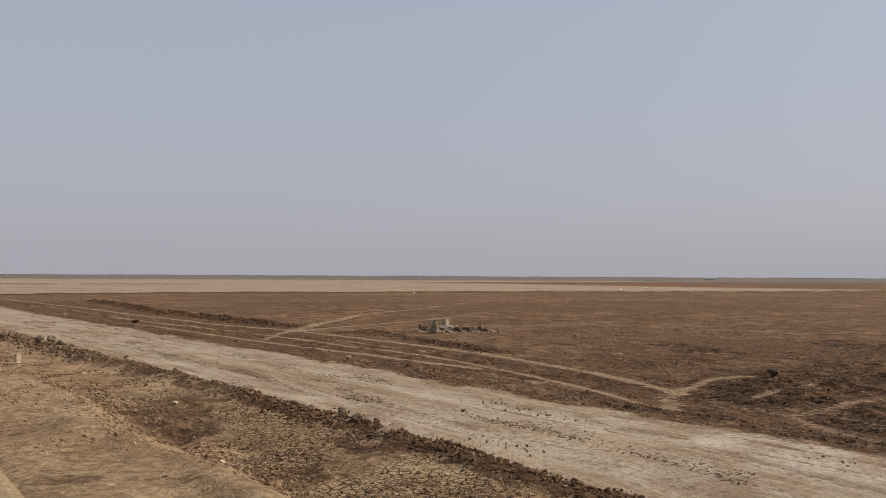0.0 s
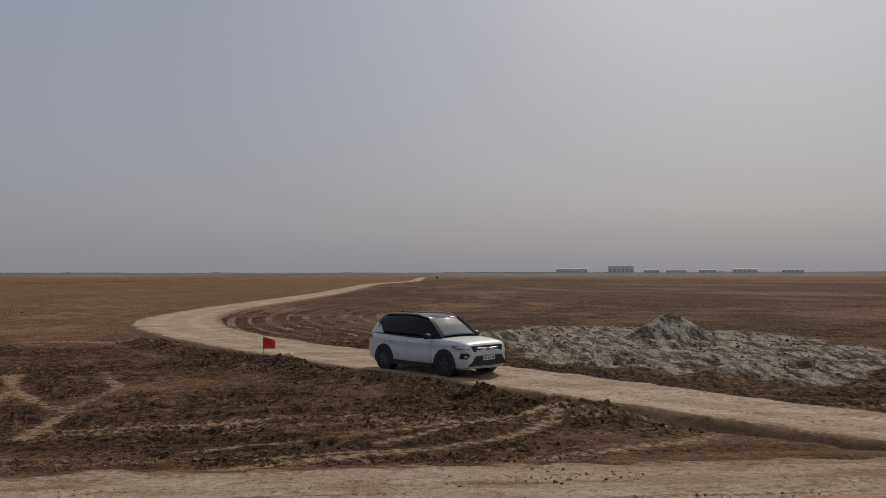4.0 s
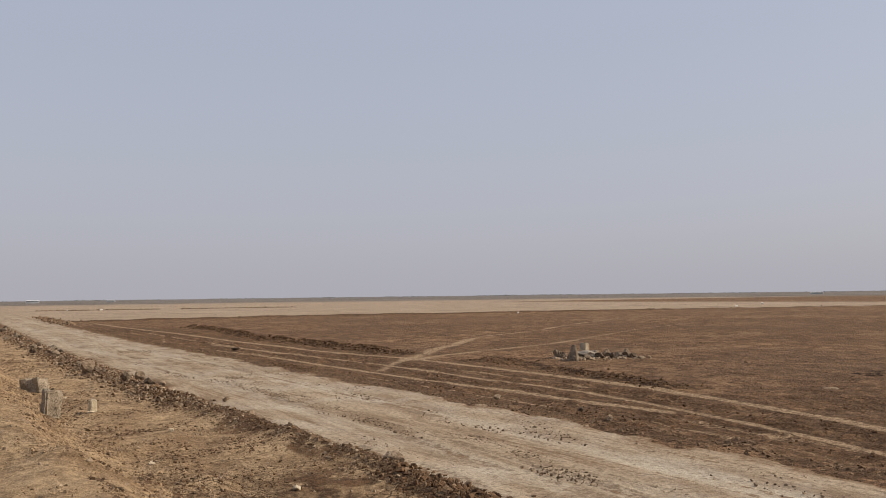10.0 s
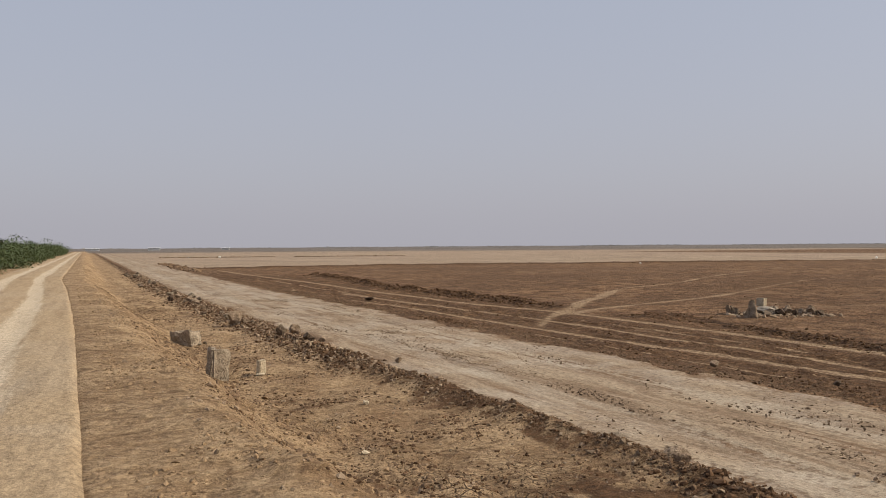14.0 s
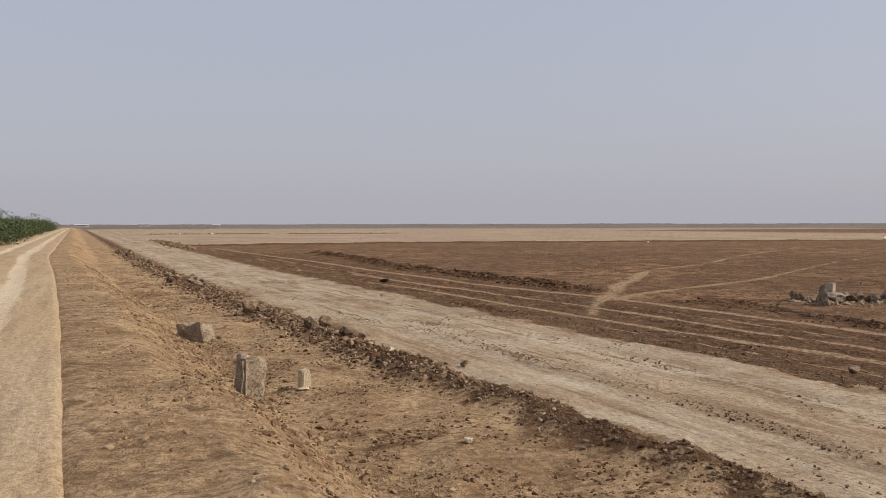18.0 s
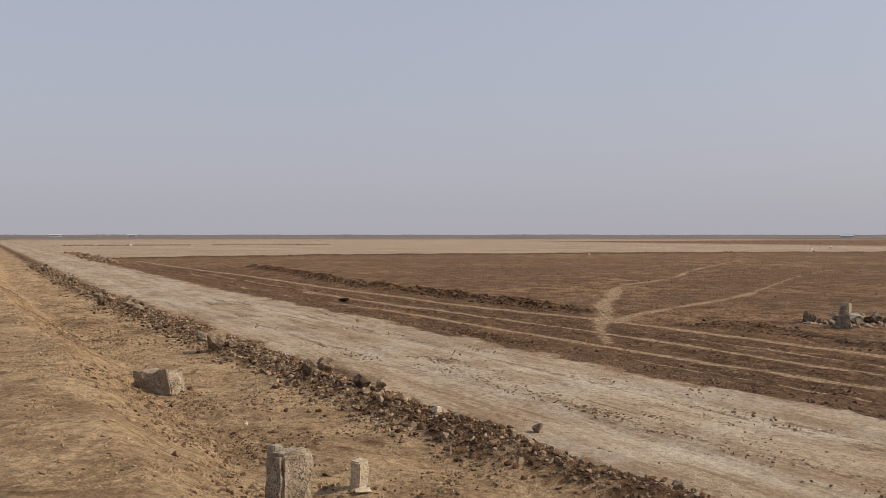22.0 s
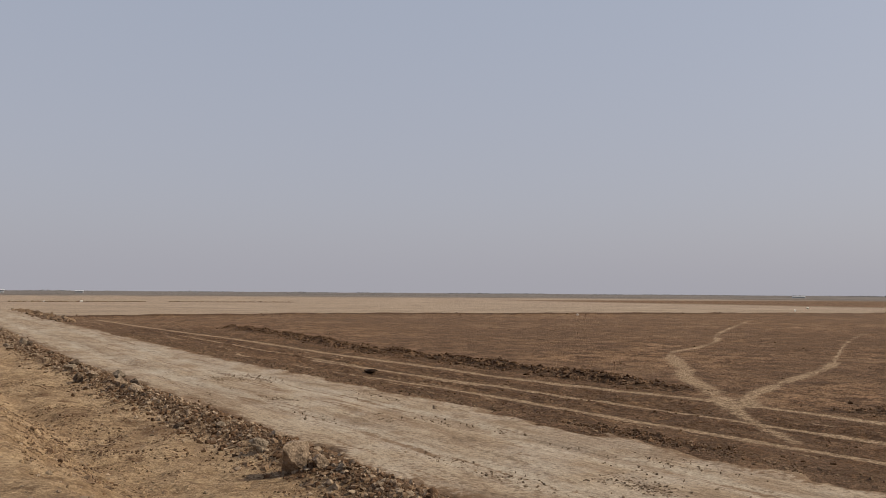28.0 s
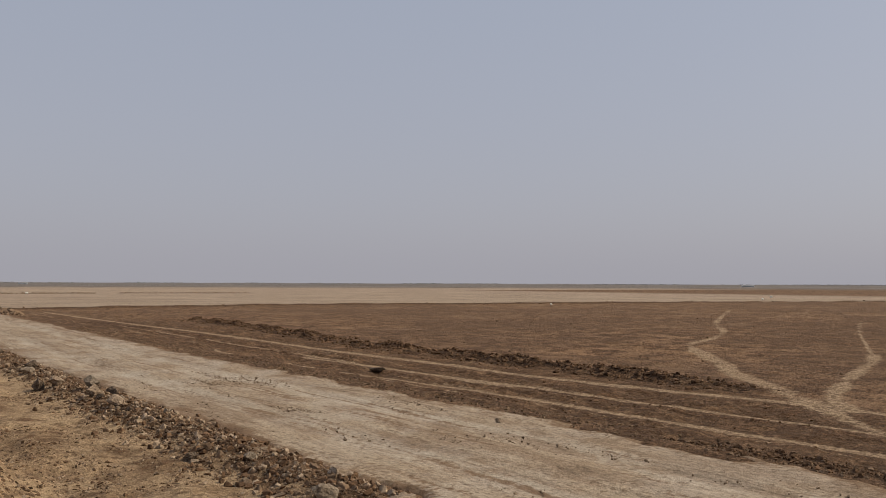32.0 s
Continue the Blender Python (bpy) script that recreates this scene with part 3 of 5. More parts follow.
def land(x, y, coarse=False):
    """Height of the ground at x, y."""
    u = x - bend(y)
    t = toe(y)
    wav = fbm(x / 1.7, y / 3.1, 5) - 0.5
    z = np.zeros_like(x)
    ramp = 0.22 + 0.83 * (1 - smooth(u + wav * 0.7, t - 1.6, t + 0.15))
    z = np.where(u < 6.4, ramp, 0.22 - 0.14 * smooth(u, 6.3, 6.9))
    z = np.where(u > 9.0, 0.08 * (1 - smooth(u, 11.8, 14.5)) + hollow(x, y), z)
    z = np.where(u < -2.0, 1.05 - 0.75 * smooth(-u, 4.8, 9.0), z)
    c = crest(y)
    z = z + 0.16 * np.exp(-(((u - c) / 0.42) ** 2)) * (0.1 + 1.6 * fbm(x / 0.5, y / 0.6, 9, 5, 0.6))
    rough = 0.5 * (smooth(u, 12.0, 12.8)) + 0.35 * smooth(u, 0.9, 1.8) * (1 - smooth(u, 6.2, 6.8)) + 0.06
    near = (1 - smooth(np.hypot(x - 10, y - 15), 60, 130)) * (1 - 0.85 * line_mask(x, y))
    ploughed = smooth(u, 12.0, 12.8) * dark_zone(x, y)
    z = z + near * (rough * 0.24 * (fbm(x / 0.55, y / 0.8, 21, 4, 0.6) - 0.5) + 0.52 * ploughed * (fbm(x / 0.8, y / 1.3, 33, 4, 0.6) - 0.5))
    z = z + near * smooth(u, 1.0, 2.0) * (1 - smooth(u, 4.5, 5.0)) * (0.10 * (fbm(x / 0.35, y / 0.55, 41, 3) - 0.5) + 0.32 * (fbm(x / 1.1, y / 1.7, 43, 4) - 0.5))
    s = salt_zone(x, y)
    z = z + s * (0.28 * np.maximum(fbm((x * 0.8 - y * 0.6) / 2.6, (x * 0.6 + y * 0.8) / 1.1, 51, 4, 0.5) - 0.47, 0) - 0.02)
    heap = np.hypot((x - 33.6) / 1.9, (y + 12.9) / 1.6)
    z = z + 1.0 * np.maximum(0, 1 - heap ** 1.25) * (0.95 + 0.12 * fbm(x / 0.5, y / 0.5, 61))
    heap = np.hypot((x - 34.6) / 1.5, (y + 6.2) / 1.0)
    z = z + 0.3 * np.maximum(0, 1 - heap) * (0.7 + 0.7 * fbm(x / 0.5, y / 0.5, 63))
    z = z + 0.20 * np.exp(-((away(x, y, BANK_LINE, 3) / 0.7) ** 2)) * (0.1 + 1.6 * fbm(x / 0.6, y / 0.6, 65))
    for line, h in ((FAR_WINDROW, 0.15), (NEAR_WINDROW, 0.11)):
        z = z + h * np.exp(-((away(x, y, line, 3) / 0.55) ** 2)) * smooth(fbm(x / 1.1, y / 1.1, 67), 0.3, 0.75) * 1.6
    if not coarse:
        z = z + 0.22 * np.exp(-((away(x, y, FIELD_LINE, 4) / 0.9) ** 2)) * (0.4 + fbm(x / 3, y / 3, 69))
    z = z - 0.16 * (1 - smooth(haul_gap(x, y), 1.5, 2.4)) * (x > 11)
    return z


def dark_zone(x, y):
    """Where the soil is moist, dark and freshly ploughed."""
    u = x - bend(y)
    n = fbm(x / 4.5, y / 4.5, 81) - 0.5
    d = smooth(u, 12.0, 12.5) * (1 - smooth(y + 22 * n, 14, 27)) * (1 - smooth(x + 22 * n, 31, 46))
    strip = (0.58 + 0.4 * n) * smooth(u, 11.9, 12.5) * (1 - smooth(u + 5 * n, 18.0, 23.5)) * (1 - smooth(y, 80, 120))
    return np.maximum(d * (0.62 + 1.6 * n + 0.25 * (1 - smooth(y, 0, 4))), strip)


# ---- ground: one sheet to the horizon ----
def axis(spans, low, high):
    a = np.concatenate([np.arange(lo, hi, st) for lo, hi, st in spans] + [[spans[-1][1]]])
    step, v, out = spans[-1][2], spans[-1][1], []
    while v < high:
        step *= 1.14
        v += step
        out.append(v)
    step, v, before = spans[0][2], spans[0][0], []
    while v > low:
        step *= 1.25
        v -= step
        before.append(v)
    return np.concatenate([before[::-1], a, out])


def build_ground():
    gx = axis(((-9, -4.2, 0.5), (-4.2, -1.5, 0.3), (-1.5, 7, 0.085), (7, 12, 0.2), (12, 20, 0.08), (20, 30, 0.13), (30, 42, 0.22), (42, 74, 0.4)), -4700, 4700)
    gy = axis(((-18, -5, 0.18), (-5, 13, 0.1), (13, 50, 0.15), (50, 76, 0.26), (76, 126, 0.5)), -4700, 4700)
    x, y = (a.ravel() for a in np.meshgrid(gx, gy))
    u = x - bend(y)
    z = land(x, y)
    under_road = smooth(u, 6.6, 7.2) * (1 - smooth(u, 11.5, 12.0))
    z = z - 0.06 * under_road - 0.07 * smooth(u, -3.0, -2.5) * (1 - smooth(u, 0.62, 0.76))
    me = mesh_of("ground", np.stack([x, y, z], -1), sheet_faces(len(gx), len(gy)), SOIL)
    n1, n2 = fbm(x / 0.8, y / 0.8, 91), fbm(x / 6, y / 6, 93)
    light = np.zeros_like(x)
    n3 = fbm(x / 2.2, y / 2.2, 94)
    for k, (line, w) in enumerate(FOOT_PATHS):
        d, run = arc_at(x, y, line, 1.5)
        tread = 0.5 + 0.5 * np.sin(run * 6.283 / 0.34 + 1.3 * np.sin(d * 9 + k))
        k = w * (0.25 + 0.5 * n1 + 0.25 * n3)
        light = np.maximum(light, (1 - smooth(d, k * 0.2, k * 1.9)) * (0.32 + 0.45 * n2 + 0.6 * smooth(n3, 0.3, 0.6)) * (0.42 + 0.58 * tread * (y < 14) + 0.5 * (y >= 14)))
    for line, w in WHEEL_LINES:
        d, run = arc_at(x, y, line, 1.5)
        tread = 0.5 + 0.5 * np.sin(run * 6.283 / 0.42)
        k = w * (0.40 + 0.3 * n1)
        light = np.maximum(light, (1 - smooth(d, k * 0.6, k * 1.7)) * (0.68 + 0.5 * n2 + 0.4 * smooth(n1, 0.35, 0.6)) * (0.78 + 0.22 * tread))
    for line, w in TURN_LINES:
        light = np.maximum(light, (1 - smooth(away(x, y, line, 1.5), w * 0.3, w * 1.6)) * (0.25 + 0.45 * n2) * (0.5 + 0.7 * smooth(n3, 0.35, 0.6)))
    strip = smooth(u, 12.2, 13) * (1 - smooth(u, 17.5, 20))
    light = np.maximum(light, strip * 0.45 * smooth(fbm(u / 0.22, y / 14, 95, 2), 0.6, 0.8))
    dark = dark_zone(x, y)
    # dark soil of windrows and bank; the far band also paints its shadow
    for line, w in ((FAR_WINDROW, 1.15), (NEAR_WINDROW, 0.9), (BANK_LINE, 1.3)):
        dark = np.maximum(dark, (1 - smooth(away(x, y, line, 3), w * 0.4, w * 1.4)) * (0.6 + 0.7 * n1))
    c = crest(y)
    dark = np.maximum(dark, (1 - smooth(np.abs(u - c) - 0.15 * smooth(-y, -22, -16), 0.20, 0.85)) * (0.16 + 0.80 * n1 + 0.35 * (1 - smooth(y, 11, 14))))
    # the field beyond the bund, and the country behind it
    edge_y = np.interp(x, FIELD_LINE[:, 0], FIELD_LINE[:, 1])
    inside = np.clip((y - edge_y) / 1.5, 0, 1) * (u > 7)
    dark = np.maximum(dark, 0.85 * (1 - smooth(away(x, y, FIELD_LINE, 4), 0.7, 1.6)))
    reach = np.hypot(x, y)
    tan = inside * (1 - smooth(reach + 160 * (n2 - 0.5), 430, 640))
    tan = np.maximum(tan, smooth(reach, 250, 330) * (1 - smooth(reach, 480, 640)) * (y < 70) * (y > -20) * (x > 0) * 0.3)
    # mask of the far ground that takes the haze-grey colour
    far = smooth(reach + 120 * (n2 - 0.5), 380, 640)
    tan = tan * (1 - 0.8 * smooth(x, 110, 240) * (y < 300))
    wide = (x > 24) * (y < np.interp(x, HAUL_LINE[:, 0], HAUL_LINE[:, 1]) + 1) * (1 - smooth(reach, 250, 500))
    dark = np.maximum(dark, wide * 0.65 * smooth(fbm(x / 16, y / 7, 97), 0.22, 0.46))
    north = (x > 34) * (y < 60) * (1 - wide) * (1 - smooth(reach, 200, 330))
    dark = np.maximum(dark, north * 0.3 * smooth(fbm(x / 30, y / 9, 99), 0.33, 0.55))
    bench = (1 - smooth(u, crest(y) - 0.5, crest(y) + 0.2)) * smooth(u, -14, -9)
    split = smooth(u, toe(y), toe(y) + 0.5) * (1 - smooth(u, crest(y) - 0.8, crest(y) - 0.3)) * (1 - smooth(y, 13, 17)) * smooth(fbm(x / 2, y / 2, 83), 0.36, 0.5)
    slope = 0.2 * np.exp(-(((u - toe(y) + 0.55) / 0.6) ** 2)) * smooth(fbm(x / 0.8, y / 1.0, 87, 5, 0.6), 0.40, 0.58) * (1 - 0.6 * smooth(y, 14, 24))
    mark(me, "zone", light, np.where(u < crest(y) - 0.6, np.maximum(slope, (1 - split) * (0.16 + 0.3 * n1 + (0.4 + 0.25 * n1) * (1 - smooth(y, 12, 17))) * smooth(u, toe(y) - 0.6, toe(y) + 0.5) * smooth(fbm(x / 1.3, y / 1.5, 89, 6, 0.65) + 0.13 * smooth(-y, -24, -14), 0.51, 0.65)), dark), tan)
    black = np.zeros_like(x)
    for line, w in BLACK_LINES:
        k = w * (0.3 + 1.1 * n1)
        black = np.maximum(black, (1 - smooth(away(x, y, line, 2.5), k * 0.4, k * 1.6)) * (0.55 + 0.6 * n3))
    black = np.maximum(black, 0.85 * smooth(dark, 0.35, 0.7) * smooth(u, 12.2, 12.8) * (1 - smooth(y, 8, 13)) * smooth(n3, 0.32, 0.58))
    black = np.maximum(black, (1 - smooth(away(x, y, BANK_LINE, 3), 0.3, 1.1)) * smooth(n1, 0.38, 0.6))
    mark(me, "zone_c", split, black, split)
    mark(me, "zone_b", bench, salt_zone(x, y) * (haul_gap(x, y) > 1.9), far)
    return tagged(new("ground", me), "bare brown ploughed plain with pale wheel lines", "ground", kind="structure")


def build_strip(name, middle, half, material, label, cross, rise, rag, salt=0.0, brown=1.0, streaks=0.0, crusted=0.0, lip=0.9):
    """A road: a strip of its own along a line, its ragged edges dipping into the soil."""
    d = np.gradient(middle, axis=0)
    d /= np.linalg.norm(d, axis=1)[:, None]
    side = np.stack([d[:, 1], -d[:, 0]], -1)
    s = np.linspace(-1.12, 1.12, cross)
    w = half(middle)
    x = middle[:, 0, None] + side[:, 0, None] * s * w[:, None]
    y = middle[:, 1, None] + side[:, 1, None] * s * w[:, None]
    x, y, s2 = x.ravel(), y.ravel(), np.tile(s, len(middle))
    n = fbm(x / 0.5, y / 1.0, 101, 5, 0.65) - 0.5
    low = smooth(np.abs(s2) + rag * n, lip, lip + 0.18)
    ruts = np.exp(-(((np.abs(s2 + 0.06 * (fbm(y / 9, x * 0, 113) - 0.5)) - 0.40) / 0.17) ** 2))
    z = rise(x, y) - 0.035 * ruts + 0.05 * (fbm(x / 0.7, y / 1.9, 103, 4) - 0.5) - 0.26 * low
    me = mesh_of(name, np.stack([x, y, z], -1), sheet_faces(cross, len(middle)), material)
    across = s2 * np.repeat(w, cross)
    run = np.repeat(np.concatenate([[0], np.cumsum(np.linalg.norm(np.diff(middle, axis=0), axis=1))]), cross)
    smear = 0.75 * streaks * smooth(fbm(across / 0.13, run / 5, 117, 4, 0.65), 0.50, 0.74) * (0.4 + fbm(x / 0.6, y / 1.4, 119, 3))
    pale_patch = crusted * np.exp(-(((y - 6) / 4.5) ** 2)) * smooth(across, 0.2, 1.3)
    mark(me, "zone", ruts * (0.5 + fbm(x / 1.5, y / 5, 107)), np.maximum(brown * smooth(np.abs(s2) + rag * 1.2 * n, 0.68, 1.02), smear),
         np.maximum(np.full_like(x, salt) * smooth(fbm(x / 3, y / 9, 109), 0.4, 0.6), pale_patch))
    return tagged(new(name, me), label, name.split("_")[0], kind="structure")


def along(offset, y0, y1, step):
    y = np.concatenate([np.arange(y0, min(70, y1), step), np.arange(min(70, y1), y1, step * 4)])
    return np.stack([bend(y) + offset, y], -1)


build_ground()
build_strip("road", along(9.35, -40, 420, 0.2), lambda m: 2.75 + 0.45 * np.exp(-(((m[:, 1] - 3) / 4.5) ** 2)), ROAD,
            "pale compacted dirt road with wheel ruts and crumbs", 64, lambda x, y: np.full_like(x, 0.09), 0.4, 0.4, streaks=1.0, crusted=0.9)
build_strip("road", curve(HAUL_LINE[2::3], 0.35), lambda m: 1.55 + 0.35 * smooth(m[:, 0], 16, 26) + 0.5 * np.exp(-(((m[:, 0] - 47) / 9) ** 2)), HAUL,
            "sand-coloured curving haul road across dark soil", 36, lambda x, y: np.full_like(x, 0.06), 0.25, 0.1, streaks=0.8)
build_strip("track", along(-1.05, -30, 420, 0.2), lambda m: np.full(len(m), 1.82), TRACK,
            "pale dusty track along the top of the embankment", 64, lambda x, y: np.full_like(x, 1.075), 0.03, 0.15, 0.3, streaks=0.35, lip=0.93)


def z_at(x, y):
    return float(land(np.array([float(x)]), np.array([float(y)]))[0])


# ---- loose soil: clods too many to count ----
def lump_shapes(count, corners, seed):
    """Angular broken lumps: the hulls of a few scattered corners."""
    r = random.Random(seed)
    shapes = []
    for _ in range(count):
        bm = bmesh.new()
        for k in range(corners):
            d = Vector((r.gauss(0, 1), r.gauss(0, 1), r.gauss(0, 1))).normalized()
            bm.verts.new(d * r.uniform(0.75, 1.15))
        hull = bmesh.ops.convex_hull(bm, input=list(bm.verts))
        bmesh.ops.delete(bm, geom=[v for v in hull["geom_interior"] if isinstance(v, bmesh.types.BMVert)], context="VERTS")
        bmesh.ops.triangulate(bm, faces=list(bm.faces))
        bm.verts.index_update()
        shapes.append((np.array([v.co[:] for v in bm.verts]), np.array([[v.index for v in f.verts] for f in bm.faces])))
        bm.free()
    return shapes


SMALL = lump_shapes(18, 15, 3)


def strew(name, x, y, size, material, label, category, shapes=SMALL, sink=0.25, over=None, seed=1):
    """One mesh of many clods lying on the land."""
    r = np.random.RandomState(seed)
    base = land(x, y) if over is None else over(x, y)
    verts, faces, start = [], [], 0
    kinds = r.randint(0, len(shapes), len(x))
    for k, (sv, sf) in enumerate(shapes):
        at = np.flatnonzero(kinds == k)
        n = len(at)
        if not n:
            continue
        a = r.uniform(0, 6.283, n)
        sc = size[at, None] * r.uniform(0.6, 1.4, (n, 3)) * np.array([1, 1, 0.85])
        p = sv[None] * sc[:, None]
        co, si = np.cos(a)[:, None], np.sin(a)[:, None]
        q = np.stack([p[..., 0] * co - p[..., 1] * si, p[..., 0] * si + p[..., 1] * co, p[..., 2]], -1)
        q += np.stack([x[at], y[at], base[at] + size[at] * (0.6 - sink * 2)], -1)[:, None]
        verts.append(q.reshape(-1, 3))
        faces.append((sf[None] + (start + np.arange(n) * len(sv))[:, None, None]).reshape(-1, 3))
        start += n * len(sv)
    return tagged(new(name, mesh_of(name, np.vstack(verts), np.vstack(faces), material, False)), label, category, kind="stuff")


def sizes(r, n, low, high, power=2.5):
    return low + (high - low) * r.uniform(0, 1, n) ** power


def strew_all():
    r = np.random.RandomState(11)
    # windrow along the road
    n = 80000
    y = np.concatenate([r.uniform(-6, 45, n * 3 // 4), r.uniform(45, 90, n // 4)])
    thick = 0.55 + 0.9 * fbm(y / 2.5, y * 0, 121)
    x = bend(y) + crest(y) + r.normal(0, 1, n) * (0.27 + 0.11 * smooth(y, 20, 26)) * thick
    s = sizes(r, n, 0.006, 0.048 + 0.008 * smooth(y, 20, 27), 9) * (0.6 + 0.6 * thick) * (1 - 0.3 * smooth(y, 13, 16) * (1 - smooth(y, 20, 25)))
    keep = r.uniform(0, 1, n) < 1 - 0.55 * smooth(y, 13, 16) * (1 - smooth(y, 20, 25))
    x, y, s = x[keep], y[keep], s[keep]
    pick = r.uniform(0, 1, len(x)) + 0.2 * (1 - smooth(y, 11, 14)) - 0.26 * smooth(y, 20, 26) - 0.30 * smooth(y, 13, 16) * (1 - smooth(y, 21, 25))
    for low, high, material, label, seed in ((0.36, 2, CLOD_DARK, "dark broken soil clods heaped along the road edge", 2), (-0.02, 0.36, CLOD_BROWN, "brown crumbled clods along the road edge", 3),
                                             (-1, -0.02, CLOD_PALE, "pale rubble chips along the road edge", 17)):
        at = (pick >= low) & (pick < high)
        strew("soil_clods", x[at], y[at], s[at], material, label, "clods", seed=seed)
    # bench and slope
    n = 150000
    y = -2 + 50 * r.uniform(0, 1, n) ** 1.3
    x = bend(y) + toe(y) - 1.3 + r.uniform(0, 1, n) * (crest(y) - toe(y) + 1.2)
    keep = fbm(x / 1.3, y / 1.3, 131, 5, 0.6) + 0.09 * smooth(-y, -24, -14) + r.uniform(-0.1, 0.1, n) > 0.59
    x, y = x[keep], y[keep]
    s = sizes(r, len(x), 0.005, 0.04, 5.0)
    dark = r.uniform(0, 1, len(x)) < 0.45
    strew("soil_crumbs", x[dark], y[dark], s[dark], CLOD_DARK, "small dark soil crumbs strewn on the bench", "crumbs", sink=0.4, seed=4)
    strew("soil_crumbs", x[~dark], y[~dark], s[~dark], CLOD_BROWN, "small brown soil crumbs strewn on the bench", "crumbs", sink=0.42, seed=16)
    n = 60000
    y = 2 + 42 * r.uniform(0, 1, n) ** 1.4
    x = bend(y) + 1.0 + r.uniform(0, 1, n) * (toe(y) - 0.4)
    keep = fbm(x / 0.7, y / 0.9, 133, 4, 0.6) + r.uniform(-0.09, 0.09, n) > 0.57
    x, y = x[keep], y[keep]
    strew("soil_crumbs", x, y, sizes(r, len(x), 0.005, 0.034, 5), CLOD_SAND, "sandy soil lumps strewn down the bank", "crumbs", sink=0.36, seed=19)
    n = 16000
    y = 3 + 34 * r.uniform(0, 1, n) ** 1.2
    x = bend(y) + toe(y) - 0.35 + r.normal(0, 0.34, n)
    keep = fbm(x / 0.6, y / 0.9, 135, 4, 0.6) + r.uniform(-0.1, 0.1, n) > 0.47
    x, y = x[keep], y[keep]
    s = sizes(r, len(x), 0.008, 0.055, 6)
    pick = r.uniform(0, 1, len(x)) < 0.5
    strew("soil_crumbs", x[pick], y[pick], s[pick], CLOD_BROWN, "brown soil lumps rolled to the foot of the bank", "crumbs", sink=0.36, seed=23)
    strew("soil_crumbs", x[~pick], y[~pick], s[~pick], CLOD_SAND, "sandy soil lumps rolled to the foot of the bank", "crumbs", sink=0.36, seed=24)
    n = 2600
    y = r.uniform(0, 40, n)
    x = bend(y) + toe(y) - 1.9 + r.uniform(0, 1, n) * (crest(y) - toe(y) + 1.6)
    strew("pebbles", x, y, sizes(r, n, 0.006, 0.035, 3), CLOD_PALE, "pale pebbles and dry crumbs on the bank", "pebbles", seed=5)
    # crumbs on the road, in drifts along the ruts
    n = 90000
    y = r.uniform(-6, 50, n)
    v = np.where(r.uniform(0, 1, n) < 0.55, r.normal(-0.15, 0.32, n), r.uniform(-2.6, 2.6, n))
    keep = fbm(v * 1.6, y / 2.6, 141, 4) + r.uniform(-0.1, 0.1, n) > 0.61
    y, v = y[keep], v[keep]
    strew("road_crumbs", bend(y) + 9.35 + v, y, sizes(r, len(y), 0.005, 0.03, 5), CLOD_ROAD, "brown crumbs scattered over the pale road", "crumbs", sink=0.36, over=lambda a, b: np.full_like(a, 0.082), seed=6)
    # far edge of the road
    n = 9000
    y = r.uniform(-4, 75, n)
    x = bend(y) + 12.15 + 0.45 * np.exp(-(((y - 3) / 4.5) ** 2)) + np.abs(r.normal(0, 0.55, n)) - 0.15
    strew("soil_clods", x, y, sizes(r, n, 0.006, 0.05, 5), CLOD_BROWN, "brown clods along the ploughed side of the road", "clods", seed=7)
    # ploughed strip and dark patch
    n = 75000
    x, y = 12.3 + 24 * r.uniform(0, 1, n) ** 1.3, -7 + 52 * r.uniform(0, 1, n) ** 1.5
    keep = (dark_zone(x, y) + 0.5 * (fbm(x / 1.2, y / 1.2, 151) - 0.5) + r.uniform(-0.2, 0.2, n) > 0.66) & (haul_gap(x, y) > 2.0) & (line_mask(x, y) < 0.25) & (salt_zone(x, y) < 0.2)
    x, y = x[keep], y[keep]
    strew("soil_clods", x, y, sizes(r, len(x), 0.006, 0.05, 6), CLOD_DARK, "dark moist clods of freshly ploughed soil", "clods", seed=8)
    for line, n, wide, top, seed in ((BANK_LINE, 5000, 0.6, 0.07, 9), (FAR_WINDROW, 11000, 0.45, 0.11, 10), (NEAR_WINDROW, 2600, 0.45, 0.075, 12)):
        at = line[r.randint(0, len(line), n)] + r.normal(0, wide, (n, 2)) + r.uniform(-0.25, 0.25, (n, 2))
        at = at[fbm(at[:, 0] / 1.1, at[:, 1] / 1.1, 67) + r.uniform(-0.1, 0.1, n) > 0.47]
        n = len(at)
        strew("soil_clods", at[:, 0], at[:, 1], sizes(r, n, 0.01, top, 5), CLOD_DARK, "dark clods pushed up into a long windrow", "clods", seed=seed)
    # far road edge where lorries pull off
    n = 700
    y = r.normal(33.4, 1.0, n)
    x = bend(y) + 12.45 + r.normal(0, 0.16, n)
    strew("soil_clods", x, y, sizes(r, n, 0.008, 0.06, 4), CLOD_DARK, "dark clods in a short row at the road edge", "clods", seed=18)
    # plain
    n = 3000
    x, y = r.uniform(18, 75, n), r.uniform(10, 90, n)
    strew("soil_clods", x, y, sizes(r, n, 0.012, 0.07, 8), CLOD_BROWN, "scattered brown clods on the open plain", "clods", seed=13)
    # churned grey soil
    n = 3000
    x, y = 31.5 + r.uniform(-11, 11, n), -11.5 + r.uniform(-7.5, 7.5, n)
    keep = (salt_zone(x, y) > 0.5) & (haul_gap(x, y) > 2.1)
    x, y = x[keep], y[keep]
